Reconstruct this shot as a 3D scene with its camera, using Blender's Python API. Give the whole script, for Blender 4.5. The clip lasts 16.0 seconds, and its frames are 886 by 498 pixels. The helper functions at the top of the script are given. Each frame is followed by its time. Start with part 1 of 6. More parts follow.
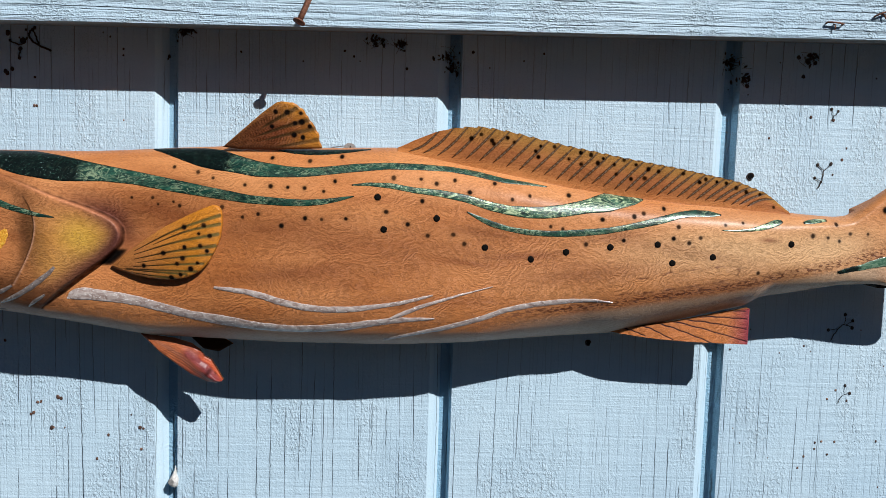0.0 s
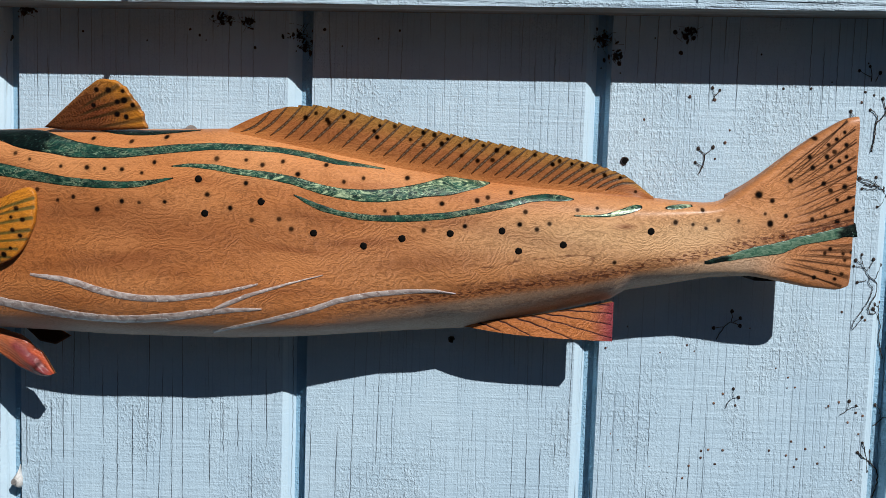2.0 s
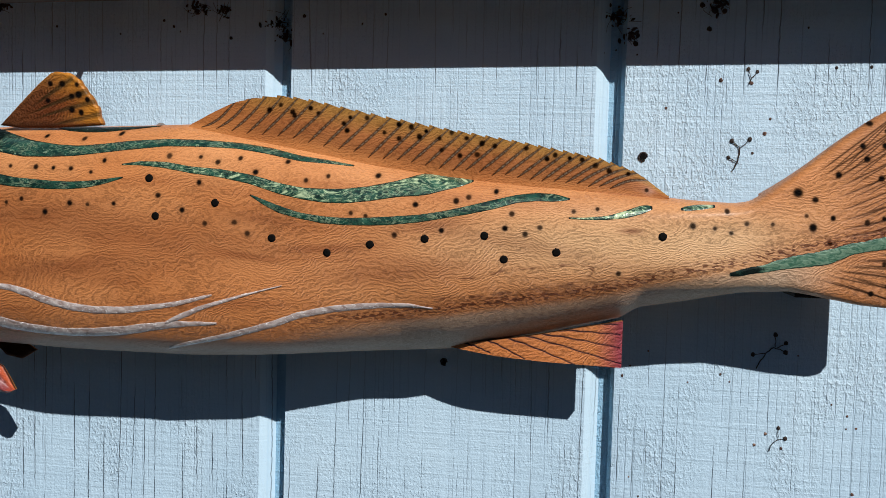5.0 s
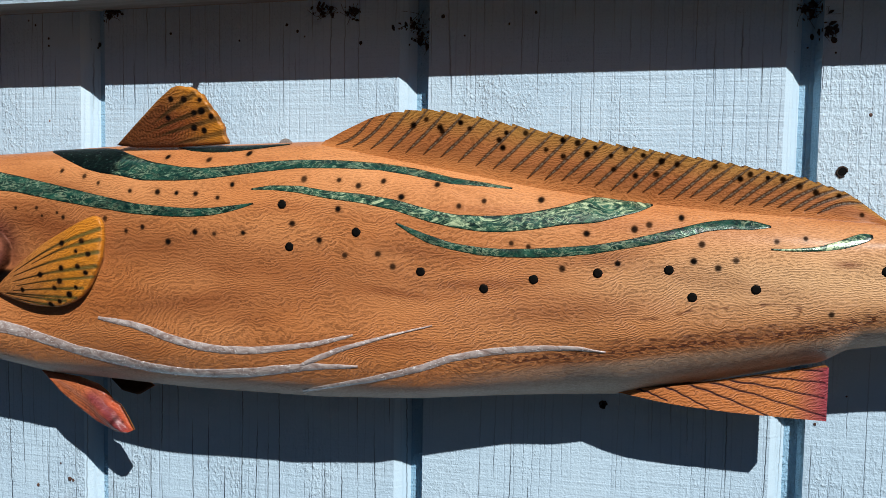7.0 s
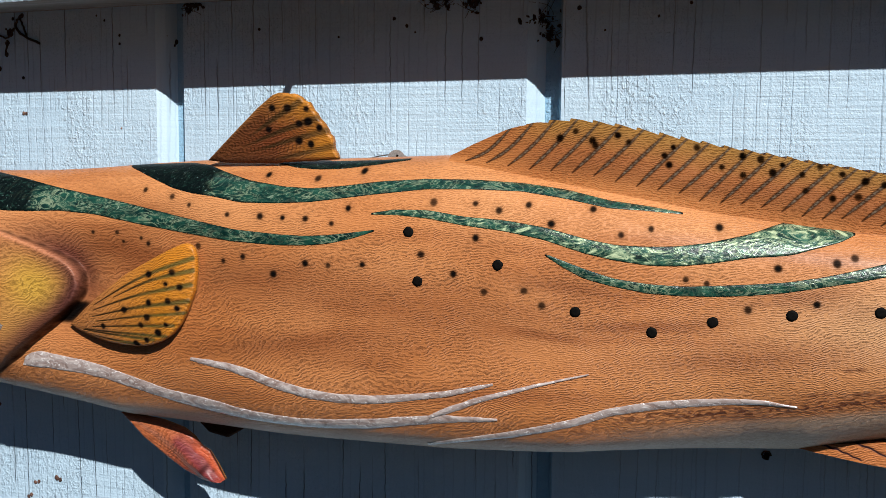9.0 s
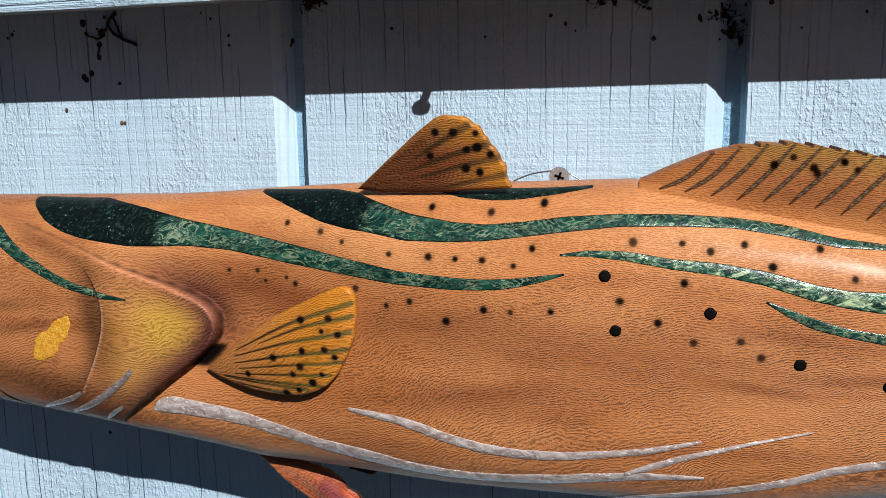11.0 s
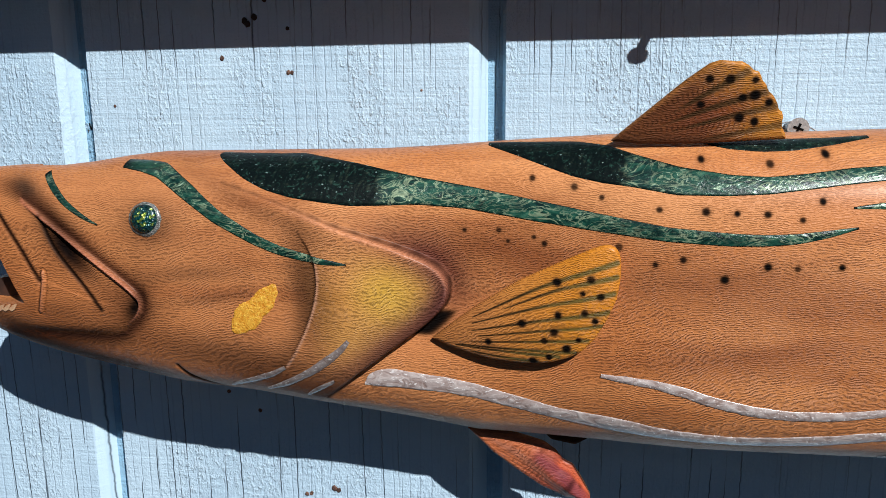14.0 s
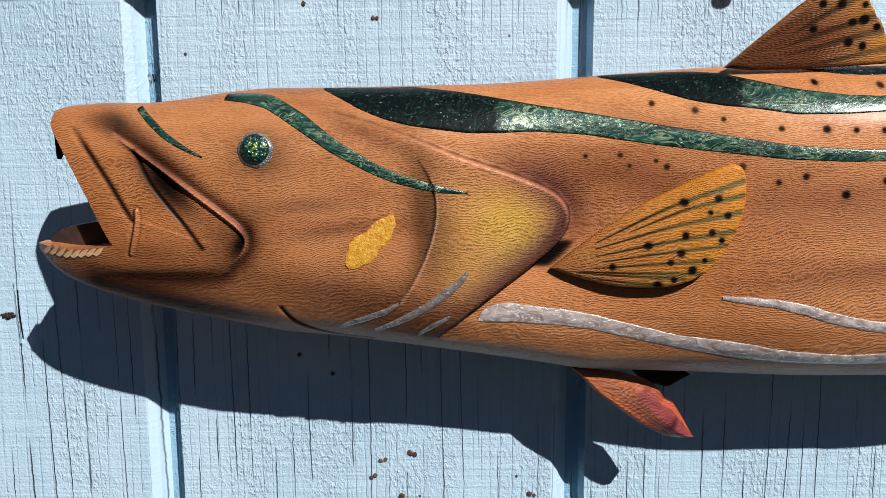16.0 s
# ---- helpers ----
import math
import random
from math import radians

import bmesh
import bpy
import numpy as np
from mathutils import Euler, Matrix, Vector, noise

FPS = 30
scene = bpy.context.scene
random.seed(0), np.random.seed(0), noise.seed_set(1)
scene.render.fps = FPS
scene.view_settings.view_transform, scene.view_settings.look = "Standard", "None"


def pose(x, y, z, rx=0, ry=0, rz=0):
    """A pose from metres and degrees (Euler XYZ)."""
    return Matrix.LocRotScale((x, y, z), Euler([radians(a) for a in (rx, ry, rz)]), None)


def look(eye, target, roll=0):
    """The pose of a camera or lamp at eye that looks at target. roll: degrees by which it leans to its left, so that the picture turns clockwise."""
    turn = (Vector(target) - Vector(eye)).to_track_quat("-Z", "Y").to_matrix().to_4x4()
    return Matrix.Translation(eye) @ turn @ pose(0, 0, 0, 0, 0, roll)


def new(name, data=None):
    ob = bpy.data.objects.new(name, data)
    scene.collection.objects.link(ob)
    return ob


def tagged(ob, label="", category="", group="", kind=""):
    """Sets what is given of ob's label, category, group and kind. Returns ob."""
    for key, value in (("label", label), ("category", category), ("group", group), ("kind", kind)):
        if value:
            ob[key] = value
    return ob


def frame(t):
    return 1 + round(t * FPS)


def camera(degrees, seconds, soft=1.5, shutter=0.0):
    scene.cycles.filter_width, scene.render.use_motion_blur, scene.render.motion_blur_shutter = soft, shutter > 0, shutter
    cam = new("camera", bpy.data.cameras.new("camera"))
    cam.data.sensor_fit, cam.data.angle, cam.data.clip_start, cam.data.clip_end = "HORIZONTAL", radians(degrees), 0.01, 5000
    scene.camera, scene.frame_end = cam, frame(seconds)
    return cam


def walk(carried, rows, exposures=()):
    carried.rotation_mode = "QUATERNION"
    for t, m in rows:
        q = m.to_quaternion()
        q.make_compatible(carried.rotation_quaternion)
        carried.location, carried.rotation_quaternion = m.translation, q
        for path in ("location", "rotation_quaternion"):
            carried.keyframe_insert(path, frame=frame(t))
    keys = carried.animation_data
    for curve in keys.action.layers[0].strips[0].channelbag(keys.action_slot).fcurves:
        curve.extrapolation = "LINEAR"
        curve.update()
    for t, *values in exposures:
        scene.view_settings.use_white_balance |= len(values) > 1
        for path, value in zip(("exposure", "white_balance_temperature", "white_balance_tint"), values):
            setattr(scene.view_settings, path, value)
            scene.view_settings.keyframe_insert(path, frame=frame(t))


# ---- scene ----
cam = camera(55.5, 16.0, 0.9)
METRES, EYE, TILT, LEAN, TURN = 0.802, 1.5, 0.93, -0.6, -1.52
SIDE, BACK = -0.0104, -0.6176
ROWS = [
    (0.0, 0.0, 0.0, 0.0, 0.13, -6.13, -1.17),
    (0.5, 0.045, 0.0115, -0.0067, 0.86, -5.93, -1.27),
    (1.0, 0.0836, 0.0164, -0.0127, 1.55, -5.63, -1.17),
    (1.5, 0.1235, 0.0278, -0.017, 2.36, -5.34, -1.02),
    (2.0, 0.1646, 0.049, -0.0243, 3.0, -5.12, -1.11),
    (2.5, 0.2012, 0.0687, -0.0352, 3.54, -5.1, -1.28),
    (3.0, 0.2365, 0.0762, -0.0453, 4.17, -4.82, -1.46),
    (5.5, 0.249, 0.1595, -0.0369, 11.87, -3.5, -0.68),
    (6.0, 0.2266, 0.168, -0.0274, 13.01, -3.66, -0.63),
    (6.5, 0.1975, 0.1765, -0.0215, 13.96, -3.98, -0.47),
    (7.0, 0.1717, 0.2015, -0.0179, 14.51, -4.55, -0.21),
    (7.5, 0.1481, 0.2242, -0.013, 15.04, -4.91, -0.08),
    (8.0, 0.1292, 0.2389, -0.0063, 15.52, -5.2, -0.12),
    (10.5, 0.0029, 0.2794, 0.0366, 15.27, -9.17, 1.01),
    (11.0, -0.0224, 0.287, 0.0586, 15.33, -11.09, 1.62),
    (11.5, -0.0534, 0.2815, 0.0818, 15.13, -12.97, 1.56),
    (12.0, -0.0852, 0.2817, 0.0842, 14.76, -14.02, 1.29),
    (12.5, -0.1183, 0.2797, 0.0805, 14.05, -14.34, 1.03),
    (13.0, -0.147, 0.2802, 0.077, 12.95, -14.34, 0.89),
    (13.5, -0.1719, 0.2765, 0.0695, 11.42, -14.03, 0.93),
    (14.0, -0.1952, 0.2784, 0.0512, 9.45, -13.36, 1.19),
    (14.5, -0.2134, 0.277, 0.0339, 7.92, -12.75, 1.3),
    (15.0, -0.2372, 0.2689, 0.0169, 6.65, -11.77, 1.24),
    (15.5, -0.2654, 0.2669, 0.0029, 5.08, -10.92, 1.1),
    (16.0, -0.3039, 0.2598, -0.0076, 2.75, -10.05, 1.03),
]
walk(cam, [(t, pose(SIDE, BACK, EYE, TILT, LEAN, TURN) @ pose(METRES * x, METRES * y, METRES * z, 90 + pitch, roll, yaw)) for t, x, y, z, yaw, pitch, roll in ROWS],
     [(0.0, 0.02, 5900, 10), (0.5, -0.08, 5900, 10), (3.0, -0.13, 5900, 10), (6.5, -0.02, 5900, 10), (8.0, 0.06, 5900, 10), (10.5, 0.14, 5900, 10), (11.5, 0.05, 5850, 10), (13.5, 0.11, 5750, 10), (16.0, 0.1, 5900, 10)])


# ---- light ----
world = bpy.data.worlds.new("sky")
scene.world = world
world.use_nodes = True
sky = world.node_tree.nodes.new("ShaderNodeTexSky")
sky.sky_type, sky.sun_disc, sky.ozone_density = "NISHITA", False, 6.0
sky.dust_density, sky.air_density = 0.2, 1.3
SUN = Vector((0.69, -1.0, 1.0))  # towards the sun
sky.sun_elevation = math.atan2(SUN.z, math.hypot(SUN.x, SUN.y))
sky.sun_rotation = math.atan2(SUN.x, SUN.y)
world.node_tree.links.new(sky.outputs[0], world.node_tree.nodes["Background"].inputs[0])
world.node_tree.nodes["Background"].inputs[1].default_value = 0.019
sun = new("sun", bpy.data.lights.new("sun", "SUN"))
sun.data.energy, sun.data.angle, sun.data.color = 5.0, radians(0.53), (1.0, 0.93, 0.83)
sun.matrix_world = look(SUN * 3, (0, 0, 0))

# ---- materials ----


def material(name, color, rough=0.6, metal=0.0, coat=0.0):
    m = bpy.data.materials.new(name)
    m.use_nodes = True
    b = m.node_tree.nodes["Principled BSDF"]
    b.inputs["Base Color"].default_value = (*color, 1)
    b.inputs["Roughness"].default_value = rough
    b.inputs["Metallic"].default_value = metal
    b.inputs["Coat Weight"].default_value = coat
    b.inputs["Coat Roughness"].default_value = 0.2
    return m


class Net:
    """Short way to write node materials."""

    def __init__(self, m):
        self.t = m.node_tree
        self.bsdf = self.t.nodes["Principled BSDF"]
        self.pos = self.t.nodes.new("ShaderNodeNewGeometry").outputs["Position"]

    def n(self, kind, *sources, **props):
        x = self.t.nodes.new("ShaderNode" + kind)
        if "data_type" in props:
            x.data_type, x.blend_type = props["data_type"], props["blend_type"]
        if "operation" in props:
            x.operation = props["operation"]
        if "attribute_name" in props:
            x.attribute_name = props["attribute_name"]
        for i, v in enumerate(sources):
            self.put(x.inputs[i], v)
        return x

    def put(self, socket, v):
        if v is None:
            return
        if isinstance(v, bpy.types.NodeSocket):
            self.t.links.new(v, socket)
        elif isinstance(v, bpy.types.Node):
            self.t.links.new(v.outputs[0], socket)
        elif isinstance(v, tuple) and len(v) == 3 and socket.type == "RGBA":
            socket.default_value = (*v, 1)
        else:
            socket.default_value = v

    def stretched(self, x, y, z, src=None):
        return self.n("VectorMath", src or self.pos, (x, y, z), operation="MULTIPLY").outputs[0]

    def noise(self, x, y, z, detail=2.0, rough=0.5, warp=0.0, src=None):
        k = self.n("TexNoise", self.stretched(x, y, z, src))
        k.inputs["Scale"].default_value, k.inputs["Detail"].default_value = 1, detail
        k.inputs["Roughness"].default_value, k.inputs["Distortion"].default_value = rough, warp
        return k.outputs[0]

    def ramp(self, fac, *stops):
        r = self.n("ValToRGB", fac)
        e = r.color_ramp.elements
        while len(e) < len(stops):
            e.new(0.5)
        for i, (p, c) in enumerate(stops):
            e[i].position = p
            e[i].color = (c, c, c, 1) if isinstance(c, (int, float)) else (*c, 1)
        return r.outputs[0]

    def mix(self, fac, a, b, blend="MIX"):
        x = self.n("Mix", data_type="RGBA", blend_type=blend)
        self.put(x.inputs[0], fac), self.put(x.inputs[6], a), self.put(x.inputs[7], b)
        return x.outputs[2]

    def math(self, op, a, b=None):
        x = self.n("Math", a, b, operation=op)
        return x.outputs[0]

    def bump(self, height, distance, strength=1.0, normal=None):
        x = self.n("Bump")
        x.inputs["Strength"].default_value, x.inputs["Distance"].default_value = strength, distance
        self.put(x.inputs["Height"], height), self.put(x.inputs["Normal"], normal)
        return x.outputs[0]

    def set(self, **kw):
        for k, v in kw.items():
            self.put(self.bsdf.inputs[k.replace("_", " ")], v)


def blue_paint(name, old, relief, lengthwise=False, faded=1.0):
    """Weathered blue paint on rough-sawn wood: old is the pair of colours, lengthwise a board whose grain runs along x."""
    m = material(name, old[0], 0.55)
    n = Net(m)
    rnd = n.n("ObjectInfo").outputs["Random"]
    src = n.n("VectorMath", n.pos, n.n("CombineXYZ", rnd, rnd, rnd), operation="ADD").outputs[0]

    def grain(across, along, detail=2.0, rough=0.5, warp=0.0, at=None):
        return n.noise(along, across, across, detail, rough, warp, at or src) if lengthwise else n.noise(across, across, along, detail, rough, warp, at or src)

    # the cracks wander a little from the straight grain
    jag = n.math("MULTIPLY", n.math("SUBTRACT", grain(8, 170, 2, 0.6), 0.5), 0.0013)
    bent = n.n("VectorMath", src, n.n("CombineXYZ", 0.0, 0.0, jag) if lengthwise else n.n("CombineXYZ", jag, 0.0, 0.0), operation="ADD").outputs[0]

    def lines(count, run, width):
        """Thin lines along the grain, unevenly spaced."""
        p = n.n("SeparateXYZ", bent).outputs[2 if lengthwise else 0]
        w = n.math("MULTIPLY", n.noise(run, 3, count * 0.4, 1, 0.4, 0.0, bent) if lengthwise else n.noise(count * 0.4, 3, run, 1, 0.4, 0.0, bent), 1.4)
        k = n.math("FRACT", n.math("ADD", n.math("MULTIPLY", p, float(count)), w))
        return n.ramp(n.math("ABSOLUTE", n.math("SUBTRACT", k, 0.5)), (0.0, 1), (width, 0))

    fibre = grain(150, 4, 3, 0.6)
    weave = grain(14, 420, 3, 0.6) if not lengthwise else grain(330, 3, 3, 0.6)
    cluster = n.ramp(n.noise(26, 26, 14, 2, 0.5, 0.0, src), (0.42, 0.15), (0.62, 1.0))
    lumps = n.math("MULTIPLY", n.ramp(grain(620, 330, 3, 0.6, 0.3), (0.44, 0), (0.78, 1)), cluster)
    grit = n.noise(900, 900, 800, 3, 0.6, 0.0, src)
    length = n.ramp(grain(75, 17, 2, 0.5), (0.44, 0), (0.54, 1.0))
    area = n.ramp(n.noise(5, 5, 3.5, 2, 0.5, 0.0, src), (0.36, 0.25), (0.56, 1.0))
    cracks = n.math("MULTIPLY", n.math("MULTIPLY", length, area), lines(105 if not lengthwise else 60, 3.0, 0.045 if not lengthwise else 0.03))
    if not lengthwise:  # the open middle of the boards, below the trim, has cracked least
        z = n.n("SeparateXYZ", n.pos).outputs[2]
        low = n.ramp(n.math("MULTIPLY", n.math("SUBTRACT", 1.5, z), 8.0), (0.0, 0.12), (1.0, 1.0))
        top = n.ramp(n.math("MULTIPLY", n.math("SUBTRACT", z, 1.53), 40.0), (0.0, 0.0), (1.0, 0.9))
        cracks = n.math("MULTIPLY", cracks, n.math("MAXIMUM", low, top))
    hair = n.math("MULTIPLY", n.ramp(n.noise(30, 30, 14, 2, 0.5, 0.0, src), (0.42, 0), (0.56, 1)), lines(190, 6.0, 0.09))
    wide = n.noise(9, 9, 7, 4, 0.6, 0.5, src)
    col = n.mix(n.ramp(wide, (0.35, 0), (0.65, 1)), old[0], old[1])
    col = n.mix(n.math("MULTIPLY", n.ramp(lumps, (0.2, 0), (0.8, 1)), 0.35 * faded), col, (0.63, 0.745, 0.83))
    col = n.mix(n.math("MULTIPLY", hair, 0.22), col, (0.2, 0.29, 0.40))
    col = n.mix(n.math("MULTIPLY", cracks, 0.9), col, (0.03, 0.045, 0.07))
    if lengthwise:  # darker blue in the valleys of the grain
        col = n.mix(n.math("MULTIPLY", n.ramp(weave, (0.30, 1), (0.40, 0)), 0.5), col, (0.17, 0.24, 0.31))
    high = n.math("ADD", n.math("MULTIPLY", fibre, 0.5), n.math("MULTIPLY", lumps, 0.5))
    high = n.math("ADD", high, n.math("ADD", n.math("MULTIPLY", grit, 0.28), n.math("MULTIPLY", weave, 0.4 if not lengthwise else 1.3)))
    high = n.math("SUBTRACT", high, n.math("MULTIPLY", n.math("ADD", cracks, n.math("MULTIPLY", hair, 0.3)), 0.6))
    n.set(Base_Color=col, Roughness=n.ramp(grit, (0.3, 0.65), (0.7, 0.45)), Normal=n.bump(high, relief))
    return m


def dark_underside(name):
    """Grey weathered wood, toned dark for the shade under the trim."""
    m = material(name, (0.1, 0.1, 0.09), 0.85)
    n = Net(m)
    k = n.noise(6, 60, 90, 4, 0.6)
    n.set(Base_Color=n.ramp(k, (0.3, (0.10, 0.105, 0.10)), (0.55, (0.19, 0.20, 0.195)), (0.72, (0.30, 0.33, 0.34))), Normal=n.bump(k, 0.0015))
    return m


def carved_wood(name, fresh=(0.575, 0.207, 0.057), brown=(0.29, 0.072, 0.015), pale=(0.70, 0.305, 0.11), gloss=0.2, rough=0.5, ripple=1.0):
    """Varnished wood with a fine rippled ray figure. A colour attribute 'tint' holds stain, burnt marks and painted
    shade, its alpha how much of it.
    """
    m = material(name, fresh, rough, 0, gloss)
    n = Net(m)
    # crinkled ripples about a millimetre apart, slanting gently this way and that
    slant = n.math("MULTIPLY", n.noise(15, 15, 20, 2, 0.5), 26.0)
    sway = n.math("MULTIPLY", n.noise(120, 120, 150, 1, 0.5), 3.2)
    crinkle = n.math("MULTIPLY", n.noise(480, 480, 560, 1, 0.5, 0.2), 1.35)
    z = n.math("MULTIPLY", n.n("SeparateXYZ", n.pos).outputs[2], 1480.0)
    phase = n.math("ADD", n.math("ADD", z, slant), n.math("ADD", sway, crinkle))
    wave = n.math("ADD", n.math("MULTIPLY", n.math("SINE", n.math("MULTIPLY", phase, 6.2832)), 0.5), 0.5)
    patch = n.ramp(n.noise(45, 45, 80, 2, 0.5), (0.32, 0.65), (0.55, 1.0))
    broken = n.ramp(n.noise(600, 600, 1400, 1, 0.4), (0.38, 0.1), (0.5, 1.0))
    gap = n.math("MULTIPLY", n.math("MULTIPLY", n.ramp(wave, (0.05, 1), (0.3, 0.7), (0.62, 0)), patch), broken)
    fine = n.noise(900, 900, 2600, 2, 0.5, 0.2)
    figure = n.noise(6, 10, 60, 4, 0.55, 0.9)
    broad = n.noise(9, 9, 16, 3, 0.5, 0.6)
    col = n.mix(n.ramp(broad, (0.32, 0), (0.68, 1)), fresh, pale)
    col = n.mix(n.math("MULTIPLY", n.ramp(figure, (0.48, 0), (0.74, 1)), 0.5), col, brown)
    col = n.mix(n.math("MULTIPLY", n.ramp(fine, (0.5, 0), (0.75, 1)), 0.16), col, (0.66, 0.33, 0.13))
    tint = n.n("Attribute", attribute_name="tint")
    rays = n.n("Attribute", attribute_name="rays").outputs["Fac"]
    dash = n.noise(330, 300, 1000, 1, 0.4, 0.3)
    col = n.mix(tint.outputs["Alpha"], col, tint.outputs["Color"])
    col = n.mix(n.math("MULTIPLY", gap, 0.47 * ripple), col, n.mix(1.0, col, (0.36, 0.26, 0.2), "MULTIPLY"))
    col = n.mix(n.math("MULTIPLY", rays, n.ramp(dash, (0.44, 1), (0.5, 0))), col, (0.10, 0.022, 0.004))
    high = n.math("ADD", n.math("MULTIPLY", fine, 0.12), n.math("MULTIPLY", n.math("MULTIPLY", wave, patch), n.math("MULTIPLY", broken, 0.55 * ripple)))
    dark_tint = n.math("MULTIPLY", tint.outputs["Alpha"], n.ramp(n.n("RGBToBW", tint.outputs["Color"]), (0.01, 1), (0.09, 0)))
    n.set(Base_Color=col, Normal=n.bump(high, 0.00032, 1.0), Roughness=n.math("ADD", n.math("ADD", n.math("MULTIPLY", gap, 0.15), rough), n.math("MULTIPLY", dark_tint, 0.3)),
          Coat_Weight=n.math("MULTIPLY", gloss, n.math("SUBTRACT", 1.0, n.math("MULTIPLY", dark_tint, 0.95))),
          Specular_IOR_Level=n.math("SUBTRACT", 0.28 if gloss > 0.1 else 0.2, n.math("MULTIPLY", dark_tint, 0.2)))
    n.bsdf.inputs["Coat Roughness"].default_value = 0.3
    return m


def green_resin(name, pale=0.0, light=0.0):
    """Pearlescent green resin: dark folds with thin bright swirls and gold-green flecks."""
    m = material(name, (0.02, 0.1, 0.06), 0.3, 0, 0.6)
    n = Net(m)
    dark = n.n("Attribute", attribute_name="dark").outputs["Fac"]
    swirl = n.noise(55, 70, 120, 3, 0.55, 2.6)
    fold = n.noise(75, 90, 180, 3, 0.55, 3.2)
    wisps = n.noise(170, 170, 420, 4, 0.6, 1.8)
    line = n.math("MULTIPLY", n.ramp(n.math("ABSOLUTE", n.math("SUBTRACT", fold, 0.5)), (0.0, 1), (0.045, 0)), n.ramp(n.noise(60, 60, 90, 2, 0.5), (0.4, 0.1), (0.6, 1.0)))
    base = n.ramp(swirl, (0.36, (0.002, 0.014, 0.011)), (0.5, (0.005, 0.034, 0.024)), (0.62, (0.013, 0.070, 0.045)), (0.74, (0.05, 0.15, 0.095)))
    base = n.mix(n.ramp(wisps, (0.50, 0), (0.66, 0.6 + 0.3 * light)), base, (0.05, 0.16, 0.10))
    base = n.mix(n.math("MULTIPLY", line, 0.7 + 0.3 * light), base, (0.46, 0.56, 0.34))
    base = n.mix(n.ramp(wisps, (0.63, 0), (0.70, 0.8)), base, (0.5, 0.62, 0.42))
    if light > 0.3:
        cloud = n.noise(60, 60, 150, 4, 0.62, 3.0)
        base = n.mix(n.ramp(cloud, (0.49, 0), (0.63, light)), base, (0.12, 0.25, 0.13))
        base = n.mix(n.ramp(cloud, (0.555, 0), (0.64, light)), base, (0.74, 0.84, 0.50))
    base = n.mix(pale, base, n.mix(n.ramp(wisps, (0.4, 0), (0.6, 1)), (0.05, 0.14, 0.085), (0.22, 0.34, 0.23)))
    star = n.ramp(n.noise(800, 800, 800, 1, 0.5), (0.70, 0), (0.76, 1))
    deep = n.mix(n.ramp(n.noise(210, 210, 300, 4, 0.65, 2.2), (0.56, 0), (0.72, 0.8)), (0.002, 0.005, 0.005), (0.03, 0.08, 0.06))
    black = n.mix(star, deep, (0.22, 0.32, 0.30))
    n.set(Base_Color=n.mix(dark, base, black), Metallic=n.math("MULTIPLY", n.math("MAXIMUM", n.ramp(wisps, (0.52, 0), (0.68, 0.4)), n.math("MULTIPLY", line, 0.4)), n.math("SUBTRACT", 1.0, dark)),
          Coat_Weight=n.math("SUBTRACT", 0.6, n.math("MULTIPLY", dark, 0.57)), Specular_IOR_Level=n.math("SUBTRACT", 0.5, n.math("MULTIPLY", dark, 0.42)), Roughness=n.math("ADD", 0.3, n.math("MULTIPLY", dark, 0.2)),
          Normal=n.bump(n.math("ADD", wisps, fold), 0.00035, 0.6))
    n.bsdf.inputs["Coat Roughness"].default_value = 0.12
    return m


def mottled(name, a, b, scale, rough, metal=0.0, coat=0.0, relief=0.0, detail=3.0, warp=0.5):
    m = material(name, a, rough, metal, coat)
    n = Net(m)
    k = n.noise(scale, scale, scale, detail, 0.6, warp)
    n.set(Base_Color=n.ramp(k, (0.32, a), (0.68, b)))
    if relief:
        n.set(Normal=n.bump(k, relief))
    return m


def pearl(name, tone=1.0):
    """Milky resin with a softly lumpy surface, its glints painted as bright flecks."""
    m = material(name, (0.4, 0.36, 0.34), 0.25, 0, 0.6)
    n = Net(m)
    k = n.noise(150, 150, 240, 3, 0.55, 1.2)
    glint = n.ramp(n.noise(330, 330, 620, 3, 0.55, 1.6), (0.58, 0), (0.70, 0.9))
    col = n.ramp(k, (0.32, (0.25 * tone, 0.18 * tone, 0.155 * tone)), (0.5, (0.37 * tone, 0.30 * tone, 0.275 * tone)), (0.68, (0.50 * tone, 0.44 * tone, 0.41 * tone)))
    n.set(Base_Color=n.mix(n.math("MULTIPLY", glint, tone), col, (0.86, 0.81, 0.78)), Normal=n.bump(n.math("ADD", k, n.math("MULTIPLY", glint, 0.12)), 0.0006))
    n.bsdf.inputs["Coat Roughness"].default_value = 0.1
    return m


def glitter(name, a, b, c):
    """Dark resin full of glitter, the gold flakes gathered in one cloud above the middle."""
    m = material(name, a, 0.25, 0.0, 0.8)
    n = Net(m)
    v = n.n("TexVoronoi", n.stretched(1050, 1050, 1050))
    v.inputs["Scale"].default_value = 1
    pick = n.n("SeparateXYZ", v.outputs["Color"]).outputs[0]
    near = n.n("VectorMath", n.pos, (-0.3290, -0.0745, 1.4826), operation="DISTANCE").outputs["Value"]
    cloud = n.ramp(n.math("MULTIPLY", near, 200.0), (0.25, 0.42), (0.85, 0.0))
    pick = n.math("ADD", pick, cloud)
    n.set(Base_Color=n.ramp(pick, (0.0, a), (0.5, b), (0.86, b), (0.93, c)), Metallic=n.ramp(pick, (0.5, 0), (0.8, 0.8)),
          Normal=n.bump(v.outputs["Distance"], 0.0006))
    return m


